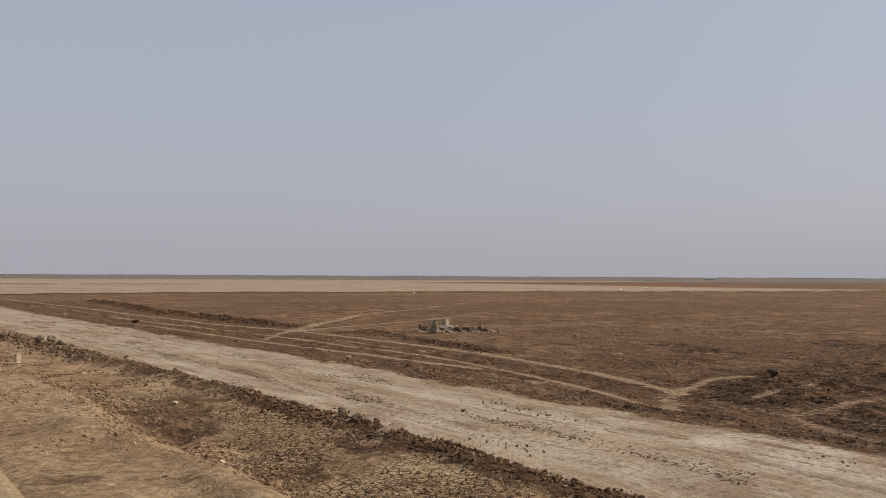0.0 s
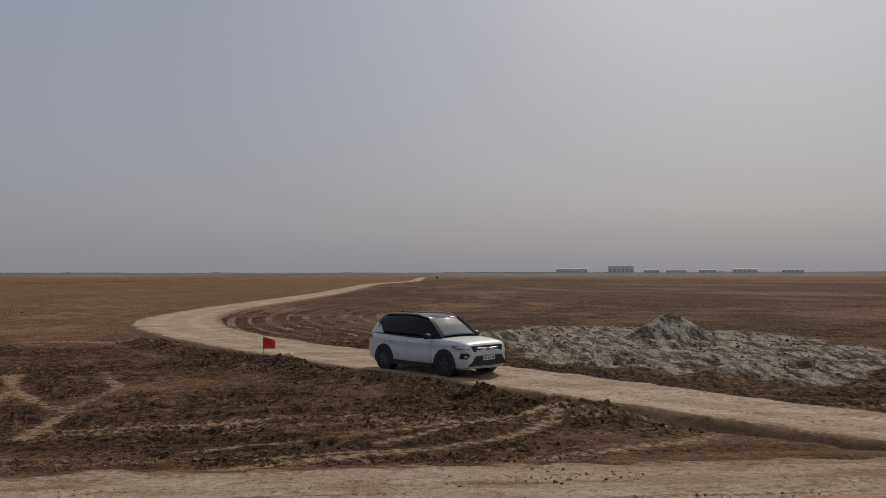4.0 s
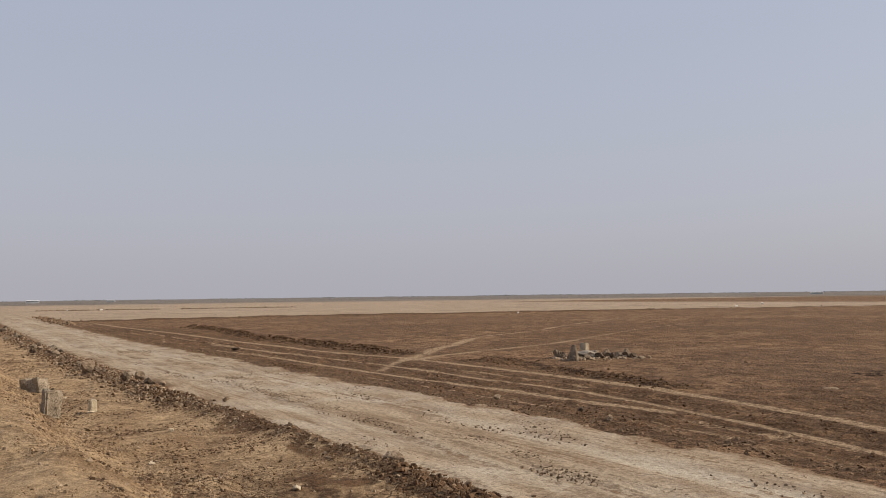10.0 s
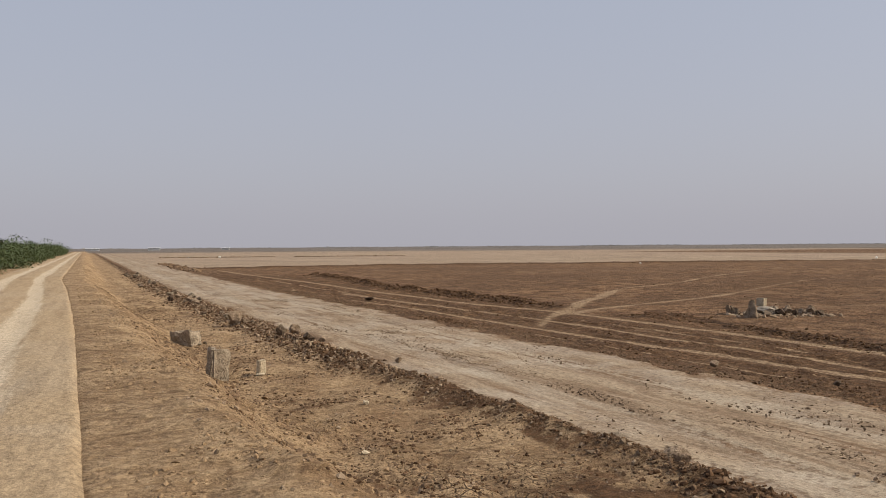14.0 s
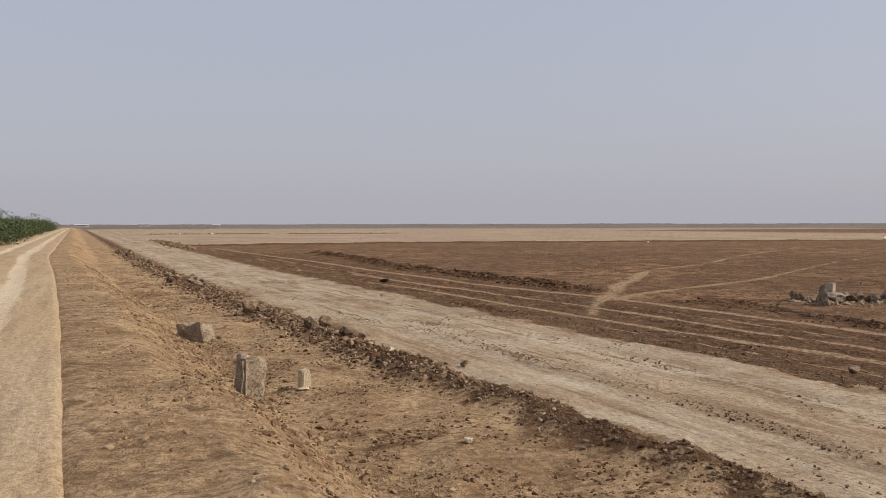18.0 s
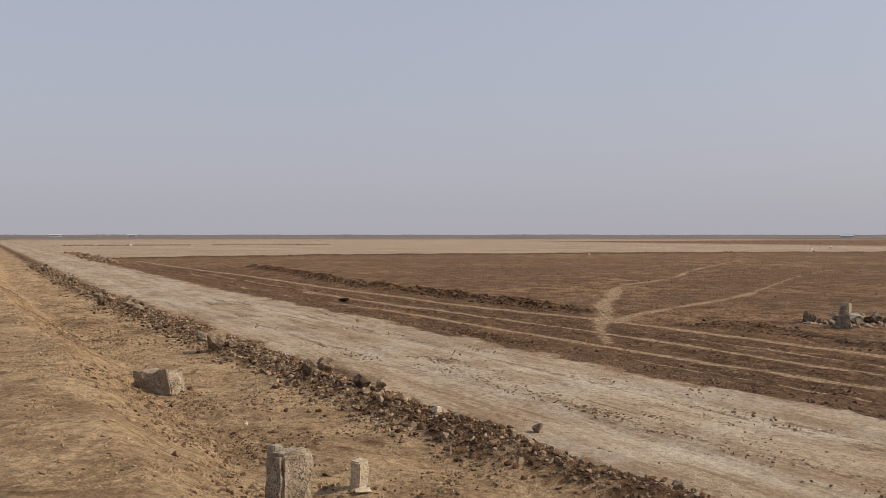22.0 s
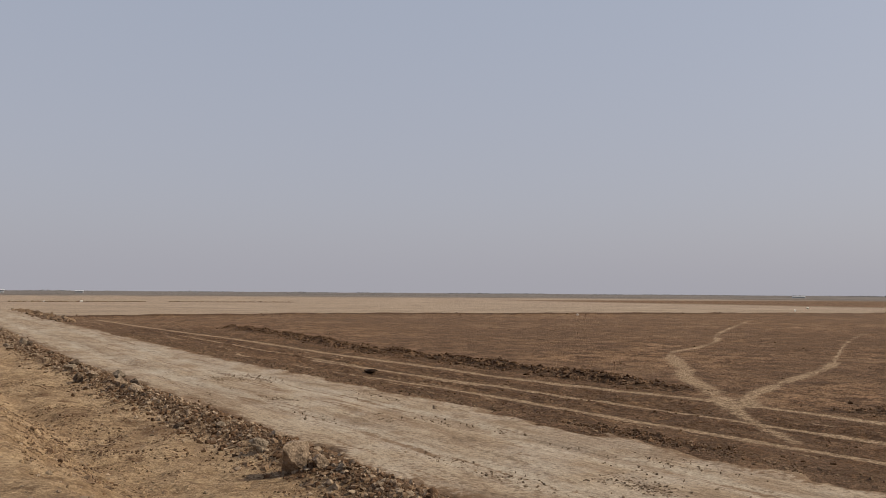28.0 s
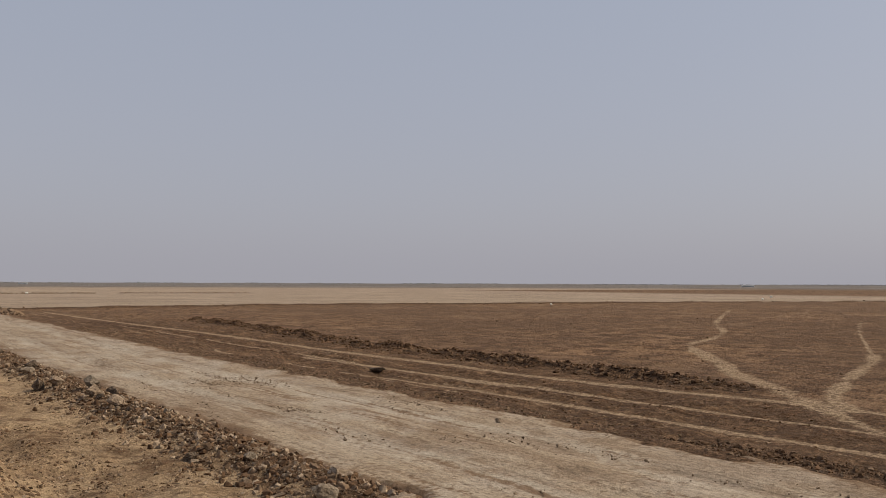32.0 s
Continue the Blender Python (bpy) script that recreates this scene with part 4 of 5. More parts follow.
    strew("grey_clods", x, y, sizes(r, len(x), 0.01, 0.08, 6), CLOD_GREY, "grey salty clods of churned soil", "clods", seed=14)
    n = 900
    at = FIELD_LINE[r.randint(0, 60, n)] + r.normal(0, 1.2, (n, 2))
    strew("soil_clods", at[:, 0], at[:, 1], sizes(r, n, 0.04, 0.13), CLOD_DARK, "dark clods along the low field bund", "clods", seed=15)


# ---- single stones ----
def stone_mesh(name, sx, sy, sz, seed, material, cuts=11, bumpy=0.09):
    """A broken stone: a ball cut by planes, then weathered."""
    r = random.Random(seed)
    bm = bmesh.new()
    bmesh.ops.create_icosphere(bm, subdivisions=4, radius=1.0)
    planes = []
    for _ in range(cuts):
        d = Vector((r.uniform(-1, 1), r.uniform(-1, 1), r.uniform(-0.7, 1))).normalized()
        planes.append((d, r.uniform(0.40, 0.72)))
    off = Vector((r.uniform(-30, 30), r.uniform(-30, 30), r.uniform(-30, 30)))
    for v in bm.verts:
        for d, k in planes:
            over = v.co.dot(d) - k
            if over > 0:
                v.co -= d * over * 0.97
        v.co += v.co.normalized() * (bumpy * noise.noise(v.co * 2.2 + off) + bumpy * 0.5 * noise.noise(v.co * 6 + off))
        v.co = Vector((v.co.x * sx, v.co.y * sy, v.co.z * sz))
    low = min(v.co.z for v in bm.verts)
    for v in bm.verts:
        v.co.z -= low
    me = bpy.data.meshes.new(name)
    bm.to_mesh(me)
    bm.free()
    me.materials.append(material)
    for p in me.polygons:
        p.use_smooth = False
    return me


def stone(name, x, y, sx, sy, sz, seed, material, label, turn=0, tilt=0, sink=0.06, group="", z=None):
    ob = new(name, stone_mesh(name, sx / 2, sy / 2, sz / 2, seed, material, 15, 0.12))
    ob.matrix_basis = pose(x, y, (z_at(x, y) if z is None else z) - sink, tilt, tilt * 0.4, turn)
    return tagged(ob, label, "stone", group)


def squared(name, w, d, h, seed, material, chip=0.02, taper=0.94, bevel=0.02):
    """A roughly squared block with worn, chipped edges."""
    bm = bmesh.new()
    bmesh.ops.create_cube(bm, size=1)
    for v in bm.verts:
        k = taper if v.co.z > 0 else 1
        v.co = Vector((v.co.x * w * k, v.co.y * d * k, (v.co.z + 0.5) * h))
    bmesh.ops.bevel(bm, geom=list(bm.edges), offset=bevel, segments=2, affect="EDGES")
    bmesh.ops.subdivide_edges(bm, edges=[e for e in bm.edges if e.calc_length() > 0.08], cuts=6, use_grid_fill=True)
    off = Vector((seed * 3.7, seed * 1.3, seed * 2.1))
    for v in bm.verts:
        n = Vector((noise.noise(v.co * 5 + off), noise.noise(v.co * 5 - off), noise.noise(v.co * 5 + off * 2)))
        v.co += n * chip + n * chip * 0.6 * noise.noise(v.co * 17 + off)
    me = bpy.data.meshes.new(name)
    bm.to_mesh(me)
    bm.free()
    me.materials.append(material)
    for p in me.polygons:
        p.use_smooth = False
    return me


def marker_stones():
    ob = new("boundary_stone", squared("boundary_stone", 0.34, 0.27, 0.58, 4, AGGREGATE, 0.035, 1.04, 0.035))
    ob.matrix_basis = pose(2.34, 22.0, z_at(2.34, 22.0) - 0.06, -3, 4, 19)
    tagged(ob, "weathered grey concrete boundary stone with a chipped corner", "boundary stone")
    bit = new("slab", squared("slab", 0.11, 0.11, 0.62, 9, CEMENT, 0.012, 0.97, 0.012))
    bit.parent = ob
    bit.matrix_basis = pose(-0.095, 0.10, 0.0, 0, 0, 3)
    ob = new("boundary_peg", squared("boundary_peg", 0.14, 0.12, 0.31, 6, LIME, 0.016, 1.0, 0.012))
    ob.matrix_basis = pose(3.17, 22.4, z_at(3.17, 22.4) - 0.04, 2, -2, 24)
    tagged(ob, "small whitewashed stone peg on the sandy bench", "boundary stone")
    ob = new("stone_chip", stone_mesh("stone_chip", 0.13, 0.10, 0.02, 8, LIME))
    ob.matrix_basis = pose(3.12, 22.18, z_at(3.12, 22.18) - 0.01)
    tagged(ob, "flat pale chip beside the whitewashed peg", "stone")


def road_stones():
    g = "stones along the windrow"
    ob = new("slab_stone", squared("slab_stone", 0.38, 0.98, 0.36, 31, AGGREGATE, 0.07, 0.86, 0.012))
    ob.matrix_basis = pose(2.40, 29.25, z_at(2.40, 29.25) - 0.06, -5, 4, 32)
    tagged(ob, "long grey broken slab tilted on the sandy bench", "stone")
    stone("stone", 2.86, 29.05, 0.13, 0.12, 0.12, 333, STONE_DARK, "small dark stone at the end of the slab", 10, 0, 0.02)
    stone("boulder", 4.20, 32.9, 0.68, 0.62, 0.66, 61, STONE_BROWN, "large brown angular boulder beside the windrow", 20, 0, 0.10, g)
    stone("boulder", 5.12, 28.78, 0.42, 0.38, 0.44, 33, STONE_BROWN, "rounded brown boulder in the windrow", 50, 0, 0.03, g)
    stone("boulder", 4.72, 28.38, 0.36, 0.32, 0.36, 34, STONE_EARTH, "dark brown boulder in the windrow", 10, 5, 0.03, g)
    stone("boulder", 5.12, 27.12, 0.38, 0.30, 0.34, 35, STONE_DARK, "split dark stone leaning in the windrow", -20, 15, 0.05, g)
    stone("stone", 5.42, 27.12, 0.30, 0.20, 0.32, 36, STONE_BROWN, "narrow brown stone standing in the windrow", 40, 20, 0.04, g)
    stone("stone", 4.45, 32.68, 0.32, 0.28, 0.24, 37, STONE_BROWN, "small brown stone by the boulder", 0, 0, 0.03, g)
    stone("stone", 4.62, 32.3, 0.22, 0.2, 0.16, 38, STONE_GREY, "small grey stone by the boulder", 30, 0, 0.03, g)
    stone("flat_stone", 4.85, 35.3, 0.75, 0.42, 0.16, 57, STONE_BROWN, "flat brown slab half buried in the windrow", 70, 6, 0.0, g)
    stone("stone", 4.16, 34.35, 0.36, 0.32, 0.28, 39, STONE_GREY, "pale grey stone behind the boulder", 10, 0, 0.03, g)
    stone("flat_stone", 5.4, 24.4, 0.34, 0.24, 0.12, 40, STONE_GREY, "flat pale stone at the windrow foot", 15, 0, 0.02, g)
    stone("flat_stone", 5.35, 24.95, 0.26, 0.2, 0.14, 41, LIME, "pale chipped stone at the windrow foot", 70, 0, 0.02, g)
    stone("clod_boulder", 6.44, 24.1, 0.26, 0.22, 0.2, 42, STONE_BROWN, "dark lump lying on the road edge", 0, 0, 0.02, g)
    stone("clod_boulder", 6.25, 21.3, 0.30, 0.24, 0.2, 43, STONE_BROWN, "brown lump on the road edge", 20, 0, 0.02, g)
    stone("flat_stone", 6.5, 16.05, 0.62, 0.30, 0.14, 44, STONE_GREY, "long flat stone half buried in the windrow", -25, 8, 0.03, g)
    stone("flat_stone", 6.52, 14.8, 0.55, 0.40, 0.28, 45, STONE_BROWN, "tilted brown slab in the windrow", 35, 25, 0.05, g)
    stone("boulder", 6.62, 10.6, 0.30, 0.26, 0.26, 46, STONE_DARK, "pointed dark stone in the windrow", 0, 12, 0.04, g)
    stone("boulder", 6.75, 10.0, 0.34, 0.30, 0.18, 47, STONE_DARK, "dark heavy clod in the windrow", 60, 0, 0.04, g)
    stone("boulder", 6.35, 9.5, 0.34, 0.30, 0.20, 48, STONE_DARK, "dark heavy clod in the windrow", 20, 0, 0.04, g)
    stone("boulder", 6.35, 11.2, 0.3, 0.24, 0.22, 49, STONE_BROWN, "brown clod in the windrow", 80, 0, 0.03, g)
    ob = new("plank_stone", squared("plank_stone", 0.70, 0.20, 0.09, 71, STONE_BROWN, 0.03, 0.95, 0.02))
    ob.matrix_basis = pose(6.36, 8.52, z_at(6.36, 8.52) - 0.05, 10, -9, 24)
    tagged(ob, "long tan slab of stone tilted in dark clods", "stone", g)
    stone("clod_boulder", 9.2, 10.4, 0.14, 0.12, 0.08, 72, STONE_DARK, "brown clod on the middle of the road", 30, 0, 0.01, z=0.085)
    stone("stone", 12.15, 16.3, 0.24, 0.2, 0.15, 50, STONE_BROWN, "brown stone on the far road edge", 10, 0, 0.02, g)
    stone("stone", 12.75, 21.4, 0.24, 0.2, 0.2, 51, STONE_BROWN, "small brown stone on the ploughed edge", 10, 0, 0.02, g)
    stone("stone", 13.2, 18.5, 0.24, 0.2, 0.16, 52, STONE_DARK, "small dark clod on the ploughed strip", 50, 0, 0.02, g)
    stone("clod_boulder", 21.9, 11.9, 0.5, 0.4, 0.34, 53, STONE_DARK, "black heavy clod on ploughed soil", 0, 0, 0.03)
    stone("clod_boulder", 13.1, 2.3, 0.22, 0.2, 0.18, 54, STONE_DARK, "black clod on the ploughed edge", 0, 0, 0.03)
    stone("flat_stone", 23.0, 19.2, 0.75, 0.5, 0.07, 55, CLOD_PALE, "pale flat patch of dry spoil", 0, 0, 0.02)
    # flattened stone put in for a small dark patch of unknown kind
    stone("clod_boulder", 13.6, 49.7, 1.0, 0.6, 0.22, 58, STONE_DARK, "low black lump beside a wheel line", 80, 0, 0.03)
    stone("stone", 9.7, 38.4, 0.2, 0.18, 0.18, 56, STONE_BROWN, "small brown stone by the road", 0, 0, 0.02, g)
    r = random.Random(77)
    for k in range(34):
        y = r.uniform(40, 84) if k > 10 else r.uniform(35.5, 46)
        x = float(bend(np.array([y]))[0]) + 5.6 + r.uniform(-0.55, 0.45)
        s = r.uniform(0.14, 0.42)
        stone("stone", x, y, s * 1.2, s, s * 0.85, 100 + k, r.choice((STONE_BROWN, STONE_GREY, STONE_DARK)),
              "broken stone lying in the roadside windrow", r.uniform(0, 180), 0, 0.03, g)
    for x, y, s in ((3.5, 8.1, 0.16), (3.3, 16.2, 0.14), (4.6, 13.5, 0.16), (2.9, 25.6, 0.12), (4.1, 18.8, 0.13)):
        stone("stone", x, y, s, s * 0.8, s * 0.6, int(x * 100), LIME, "small pale stone on the sandy bench", 30, 0, 0.01)


def cairn():
    g = "stones of the ruined plinth"
    ob = new("cement_plinth", stone_mesh("cement_plinth", 0.62, 0.46, 0.3, 201, CEMENT, 9, 0.14))
    ob.matrix_basis = pose(24.9, 32.6, z_at(24.9, 32.6) - 0.08, 0, 0, -35)
    tagged(ob, "pale crumbling cement plinth among dark stones", "plinth")
    ob = new("stone_block", squared("stone_block", 0.31, 0.31, 0.32, 12, CREAM, 0.015, 0.97))
    ob.matrix_basis = pose(24.9, 32.9, z_at(24.9, 32.9) + 0.36, 0, 2, 20)
    tagged(ob, "cream squared stone block on the plinth", "stone")
    ob = new("upright_stone", squared("upright_stone", 0.72, 0.52, 0.70, 15, STONE_EARTH, 0.05, 0.26, 0.02))
    ob.matrix_basis = pose(23.6, 32.05, z_at(23.6, 32.05) - 0.04, 4, 3, 40)
    tagged(ob, "upright tapering grey stone at the plinth's edge", "stone", g)
    stone("upright_stone", 23.9, 33.5, 0.36, 0.30, 0.56, 16, STONE_EARTH, "narrow brown stone standing at the end of the heap", 25, 5, 0.05, g)
    spots = ((24.2, 33.6, 0.40, 0.32), (23.75, 33.3, 0.36, 0.34), (24.3, 33.5, 0.34, 0.24), (23.8, 32.75, 0.3, 0.2), (23.9, 32.4, 0.3, 0.22), (24.4, 31.8, 0.4, 0.22),
             (25.2, 31.95, 0.42, 0.26), (25.4, 32.5, 0.5, 0.36), (25.75, 32.2, 0.55, 0.36), (25.7, 31.7, 0.34, 0.24), (26.15, 31.75, 0.5, 0.30), (26.5, 31.6, 0.46, 0.34), (26.75, 31.35, 0.4, 0.26), (25.1, 33.1, 0.4, 0.26))
    for k, (x, y, s, h) in enumerate(spots):
        stone("stone", x, y + 0.25, s * 1.25, s * 0.95, h * 1.5, 210 + k, (STONE_DARK, STONE_GREY, STONE_EARTH)[k % 3], "grey broken stone of the ruined plinth", k * 47, 8, 0.04, g)

    r = np.random.RandomState(41)
    n = 420
    t = r.uniform(0, 1, n)
    x, y = 23.5 + 3.5 * t + r.normal(0, 0.18, n), 32.95 - 1.3 * t + r.normal(0, 0.45, n)
    strew("rubble", x, y, sizes(r, n, 0.015, 0.13, 3), CLOD_PALE, "small grey rubble round the ruined plinth", "rubble", seed=42)


def red_flag():
    x, y = 27.55, 2.62
    root = new("flag")
    root.matrix_basis = pose(x, y, z_at(x, y) - 0.03)
    tagged(root, "small red cloth flag on a thin stick at the road edge", "flag")
    bm = bmesh.new()
    bmesh.ops.create_cone(bm, segments=8, radius1=0.014, radius2=0.011, depth=0.82, cap_ends=True, matrix=pose(0, 0, 0.41, 0, 1.5, 0))
    part("pole", bm, POLE, root)
    n = 15
    s, t = (a.ravel() for a in np.meshgrid(np.linspace(0, 1, n), np.linspace(0, 1, n)))
    out = 0.38 * s
    wave = 0.05 * np.sin(s * 5.5 + t * 1.5) * s
    droop = -0.05 * s * s - 0.03 * np.sin(t * 6) * s
    v = np.stack([wave, -out, 0.42 + 0.38 * t * (1 - 0.35 * s) + droop + 0.06 * s], -1)
    me = mesh_of("cloth", v, sheet_faces(n, n), FLAG_RED)
    cloth = part("cloth", me, FLAG_RED, root)
    cloth.modifiers.new("thickness", "SOLIDIFY").thickness = 0.004
    stone("flat_stone", 26.9, 1.75, 0.5, 0.3, 0.14, 230, LIME, "pale stone slab at the haul road edge", -40, 0, 0.02, z=0.12)


# ---- scrub, far country ----
def bush_prototype(seed):
    r = np.random.RandomState(seed)
    root = new("bush")
    root.matrix_basis = pose(0, 0, -500)
    tagged(root, "dense dusty green thorn scrub beside the track", "bush", "scrub along the track")
    blobs = [(r.uniform(-2.0, 2.0), r.uniform(-2.2, 2.2), r.uniform(0.7, 1.7), r.uniform(0.7, 1.25)) for _ in range(13)]
    for k in range(5):
        a = r.uniform(0, 6.28)
        bm = bmesh.new()
        tip = Vector((math.cos(a) * 1.3, math.sin(a) * 1.3, r.uniform(1.5, 2.2)))
        for i in range(5):
            p, q = tip * (i / 5), tip * ((i + 1) / 5)
            m = look(p, q) @ pose(0, 0, -(q - p).length / 2)
            bmesh.ops.create_cone(bm, segments=6, radius1=0.035 * (1 - i / 7), radius2=0.035 * (1 - (i + 1) / 7), depth=(q - p).length, matrix=m)
        part("stem", bm, BARK, root)
    n = 3000
    pick = r.randint(0, len(blobs), n)
    b = np.array(blobs)[pick]
    d = r.normal(0, 1, (n, 3))
    d /= np.linalg.norm(d, axis=1)[:, None]
    c = b[:, :3] + d * b[:, 3:] * (r.uniform(0.5, 1.08, n) ** 0.5)[:, None]
    c = c[c[:, 2] > 0.02]
    n = len(c)
    e1, e2 = r.normal(0, 1, (n, 3)), r.normal(0, 1, (n, 3))
    e1 /= np.linalg.norm(e1, axis=1)[:, None]
    e2 /= np.linalg.norm(e2, axis=1)[:, None]
    k = r.uniform(0.06, 0.15, (n, 1))
    v = np.stack([c - e1 * k, c + e2 * k * 0.45, c + e1 * k, c - e2 * k * 0.45], 1).reshape(-1, 3)
    part("foliage", mesh_of("foliage", v, np.arange(n * 4).reshape(-1, 4), LEAF, False), LEAF, root)
    return root


def scrub():
    r = random.Random(5)
    kinds = [bush_prototype(k) for k in (1, 2, 3)]
    for k in range(40):
        y = 66 + k * 6.0 + r.uniform(-1, 1)
        x = float(bend(np.array([y]))[0]) - 5.5 - r.uniform(0, 1.2)
        s = r.uniform(0.85, 1.3)
        copy_thing(kinds[k % 3], pose(x, y, 0.8, 0, 0, r.uniform(0, 360)) @ Matrix.Diagonal((s, s, s * r.uniform(0.85, 1.15), 1)))
        if k % 2 == 0:
            copy_thing(kinds[(k + 1) % 3], pose(x - 4.2, y + 1.5, 0.5, 0, 0, r.uniform(0, 360)) @ Matrix.Diagonal((s, s, s * 1.25, 1)))
    for ob in kinds:
        for o in (*ob.children_recursive, ob):
            bpy.data.objects.remove(o)
    for x, y, h in ((-10.4, 84, 4.3), (-11.2, 88, 3.8), (-11.6, 104, 4.2)):
        root = new("dead_tree")
        root.matrix_basis = pose(x, y, 0.4)
        tagged(root, "bare leafless thorn tree rising above the scrub", "tree")
        for k in range(5):
            a, b = r.uniform(0, 6.28), r.uniform(0.5, 1.2)
            bm = bmesh.new()
            tip = Vector((math.cos(a) * b, math.sin(a) * b, h * r.uniform(0.75, 1)))
            for i in range(6):
                p, q = (Vector((tip.x * (t / 6) ** 2, tip.y * (t / 6) ** 2, tip.z * t / 6)) for t in (i, i + 1))
                bmesh.ops.create_cone(bm, segments=6, radius1=0.07 * (1 - i / 7), radius2=0.07 * (1 - (i + 1) / 7), depth=(q - p).length, matrix=look(p, q) @ pose(0, 0, -(q - p).length / 2))
            part("branch", bm, BARK, root)


def from_bearing(deg, dist):
    return dist * math.cos(radians(deg)), dist * math.sin(radians(deg))


def box_bm(w, d, h, x=0, y=0, z=0):
    bm = bmesh.new()
    bmesh.ops.create_cube(bm, size=1, matrix=Matrix.Translation((x, y, z + h / 2)) @ Matrix.Diagonal((w, d, h, 1)))
    return bm


def far_shed(deg, dist, w, h, name, label, wall, roof, bays):
    x, y = from_bearing(deg, dist)
    root = new(name)
    root.matrix_basis = pose(x, y, 0, 0, 0, deg + 90)
    tagged(root, label, "building")
    part("wall", box_bm(w, 18, h * 0.8), wall, root)
    bm = bmesh.new()
    for s in (-1, 1):
        vs = [bm.verts.new((s * w / 2 * 1.02, a, b)) for a, b in ((-10, h * 0.8), (0, h), (10, h * 0.8), (0, h * 0.8 + 0.02))]
        bm.faces.new(vs[:3])
    bm.verts.ensure_lookup_table()
    a = bm.verts
    bm.faces.new((a[0], a[1], a[5], a[4]))
    bm.faces.new((a[1], a[2], a[6], a[5]))
    part("roof", bm, roof, root)
    for k in range(bays):
        bx = (k + 0.5) / bays * w - w / 2
        for s in (-1, 1):
            part("opening", box_bm(w / bays * 0.45, 0.3, h * 0.42, bx, s * 9.1, h * 0.1), FAR_HAZED_DARK, root)
    return root


def far_country():
    far_shed(-14.3, 1700, 62, 10, "shed", "long pale industrial shed on the far horizon", FAR_WALL, FAR_ROOF, 8)
    far_shed(-17.6, 1700, 50, 17, "shed", "tall pale industrial building on the far horizon", FAR_WALL, FAR_ROOF, 6)
    for d, w, h in ((-19.6, 30, 8), (-21.2, 40, 7), (-23.2, 34, 8), (-25.5, 46, 9), (-28.4, 40, 8)):
        far_shed(d, 1750, w, h, "low_shed", "low pale shed on the far horizon", FAR_WALL, FAR_ROOF, 5)
    far_shed(90.8, 900, 13, 2.6, "white_shed", "low white-roofed shed on the far plain", FAR_WHITE, FAR_WHITE, 3)
    far_shed(87.1, 1000, 13, 3.2, "white_shed", "low white-roofed shed on the far plain", FAR_WHITE, FAR_WHITE, 3)
    far_shed(36.6, 914, 12, 2.0, "white_shed", "low white-roofed shed on the far plain", FAR_WHITE, FAR_WHITE, 4)
    far_shed(82.6, 1100, 10, 2.6, "white_shed", "low white-roofed shed on the far plain", FAR_WHITE, FAR_WHITE, 2)
    # a thin belt of trees on the horizon, haze greyed into its colour
    r = np.random.RandomState(8)
    n = 12000
    a = r.uniform(-75, 118, n)
    dens = fbm(a / 3.0, a * 0, 171, 4)
    keep = dens + r.uniform(-0.15, 0.15, n) > 0.42
    a, dens = a[keep], dens[keep]
    dist = r.uniform(3100, 4300, len(a))
    s = (1.0 + 3.4 * r.uniform(0, 1, len(a)) ** 2.5) * (0.4 + dens)
    strew("far_trees", dist * np.cos(np.radians(a)), dist * np.sin(np.radians(a)), s, FAR_HAZED_GREEN, "thin dark belt of distant trees on the horizon, greyed with painted haze", "trees", over=lambda p, q: np.zeros_like(p), seed=21)
    n = 420
    a = np.concatenate([r.uniform(-2, 9, 200), r.uniform(62, 76, 220)])
    dist = np.concatenate([r.uniform(640, 900, 200), r.uniform(1100, 1500, 220)])
    s = 0.3 + 0.8 * r.uniform(0, 1, n) ** 2
    strew("far_bushes", dist * np.cos(np.radians(a)), dist * np.sin(np.radians(a)), s, FAR_HAZED_GREEN, "low scattered scrub on the far plain, greyed with painted haze", "bushes", over=lambda p, q: np.zeros_like(p), seed=22)
    for x, y, w in ((149.5, 126.5, 0.65), (28, 229.7, 0.7), (20.5, 233, 0.5), (123.5, 110.8, 0.6), (70, 104, 0.35)):
        ob = new("white_bag", stone_mesh("white_bag", w / 2, w / 3, w / 3, int(w * 100 + x), WHITE_BAG, 3, 0.06))
        ob.matrix_basis = pose(x, y, -0.05)
        tagged(ob, "white filled sack lying on the pale field", "sack")
    # low dark spoil banks on the pale field
    for x0, y0, x1, y1, n, seed in ((14, 236, 42, 232, 420, 31), (48, 232, 78, 226, 300, 32), (9.3, 98, 9.2, 150, 500, 34)):
        t = r.uniform(0, 1, n)
        strew("spoil_bank", x0 + (x1 - x0) * t + r.normal(0, 0.5, n), y0 + (y1 - y0) * t + r.normal(0, 0.9, n), 0.06 + 0.25 * r.uniform(0, 1, n) ** 2, CLOD_BROWN, "low bank of brown spoil on the pale field", "spoil", seed=seed)
    root = new("tree")
    x, y = from_bearing(-5.1, 330)
    root.matrix_basis = pose(x, y, 0)
    tagged(root, "small lone thorn tree beside the haul road", "tree")
    bm = bmesh.new()
    bmesh.ops.create_cone(bm, segments=8, radius1=0.10, radius2=0.05, depth=0.5, matrix=pose(0, 0, 0.25))
    part("trunk", bm, BARK, root)
    n = 900
    d = r.normal(0, 1, (n, 3))
    d /= np.linalg.norm(d, axis=1)[:, None]
    c = d * np.array([0.5, 0.5, 0.2]) * r.uniform(0.5, 1, (n, 1)) + np.array([0, 0, 0.5])
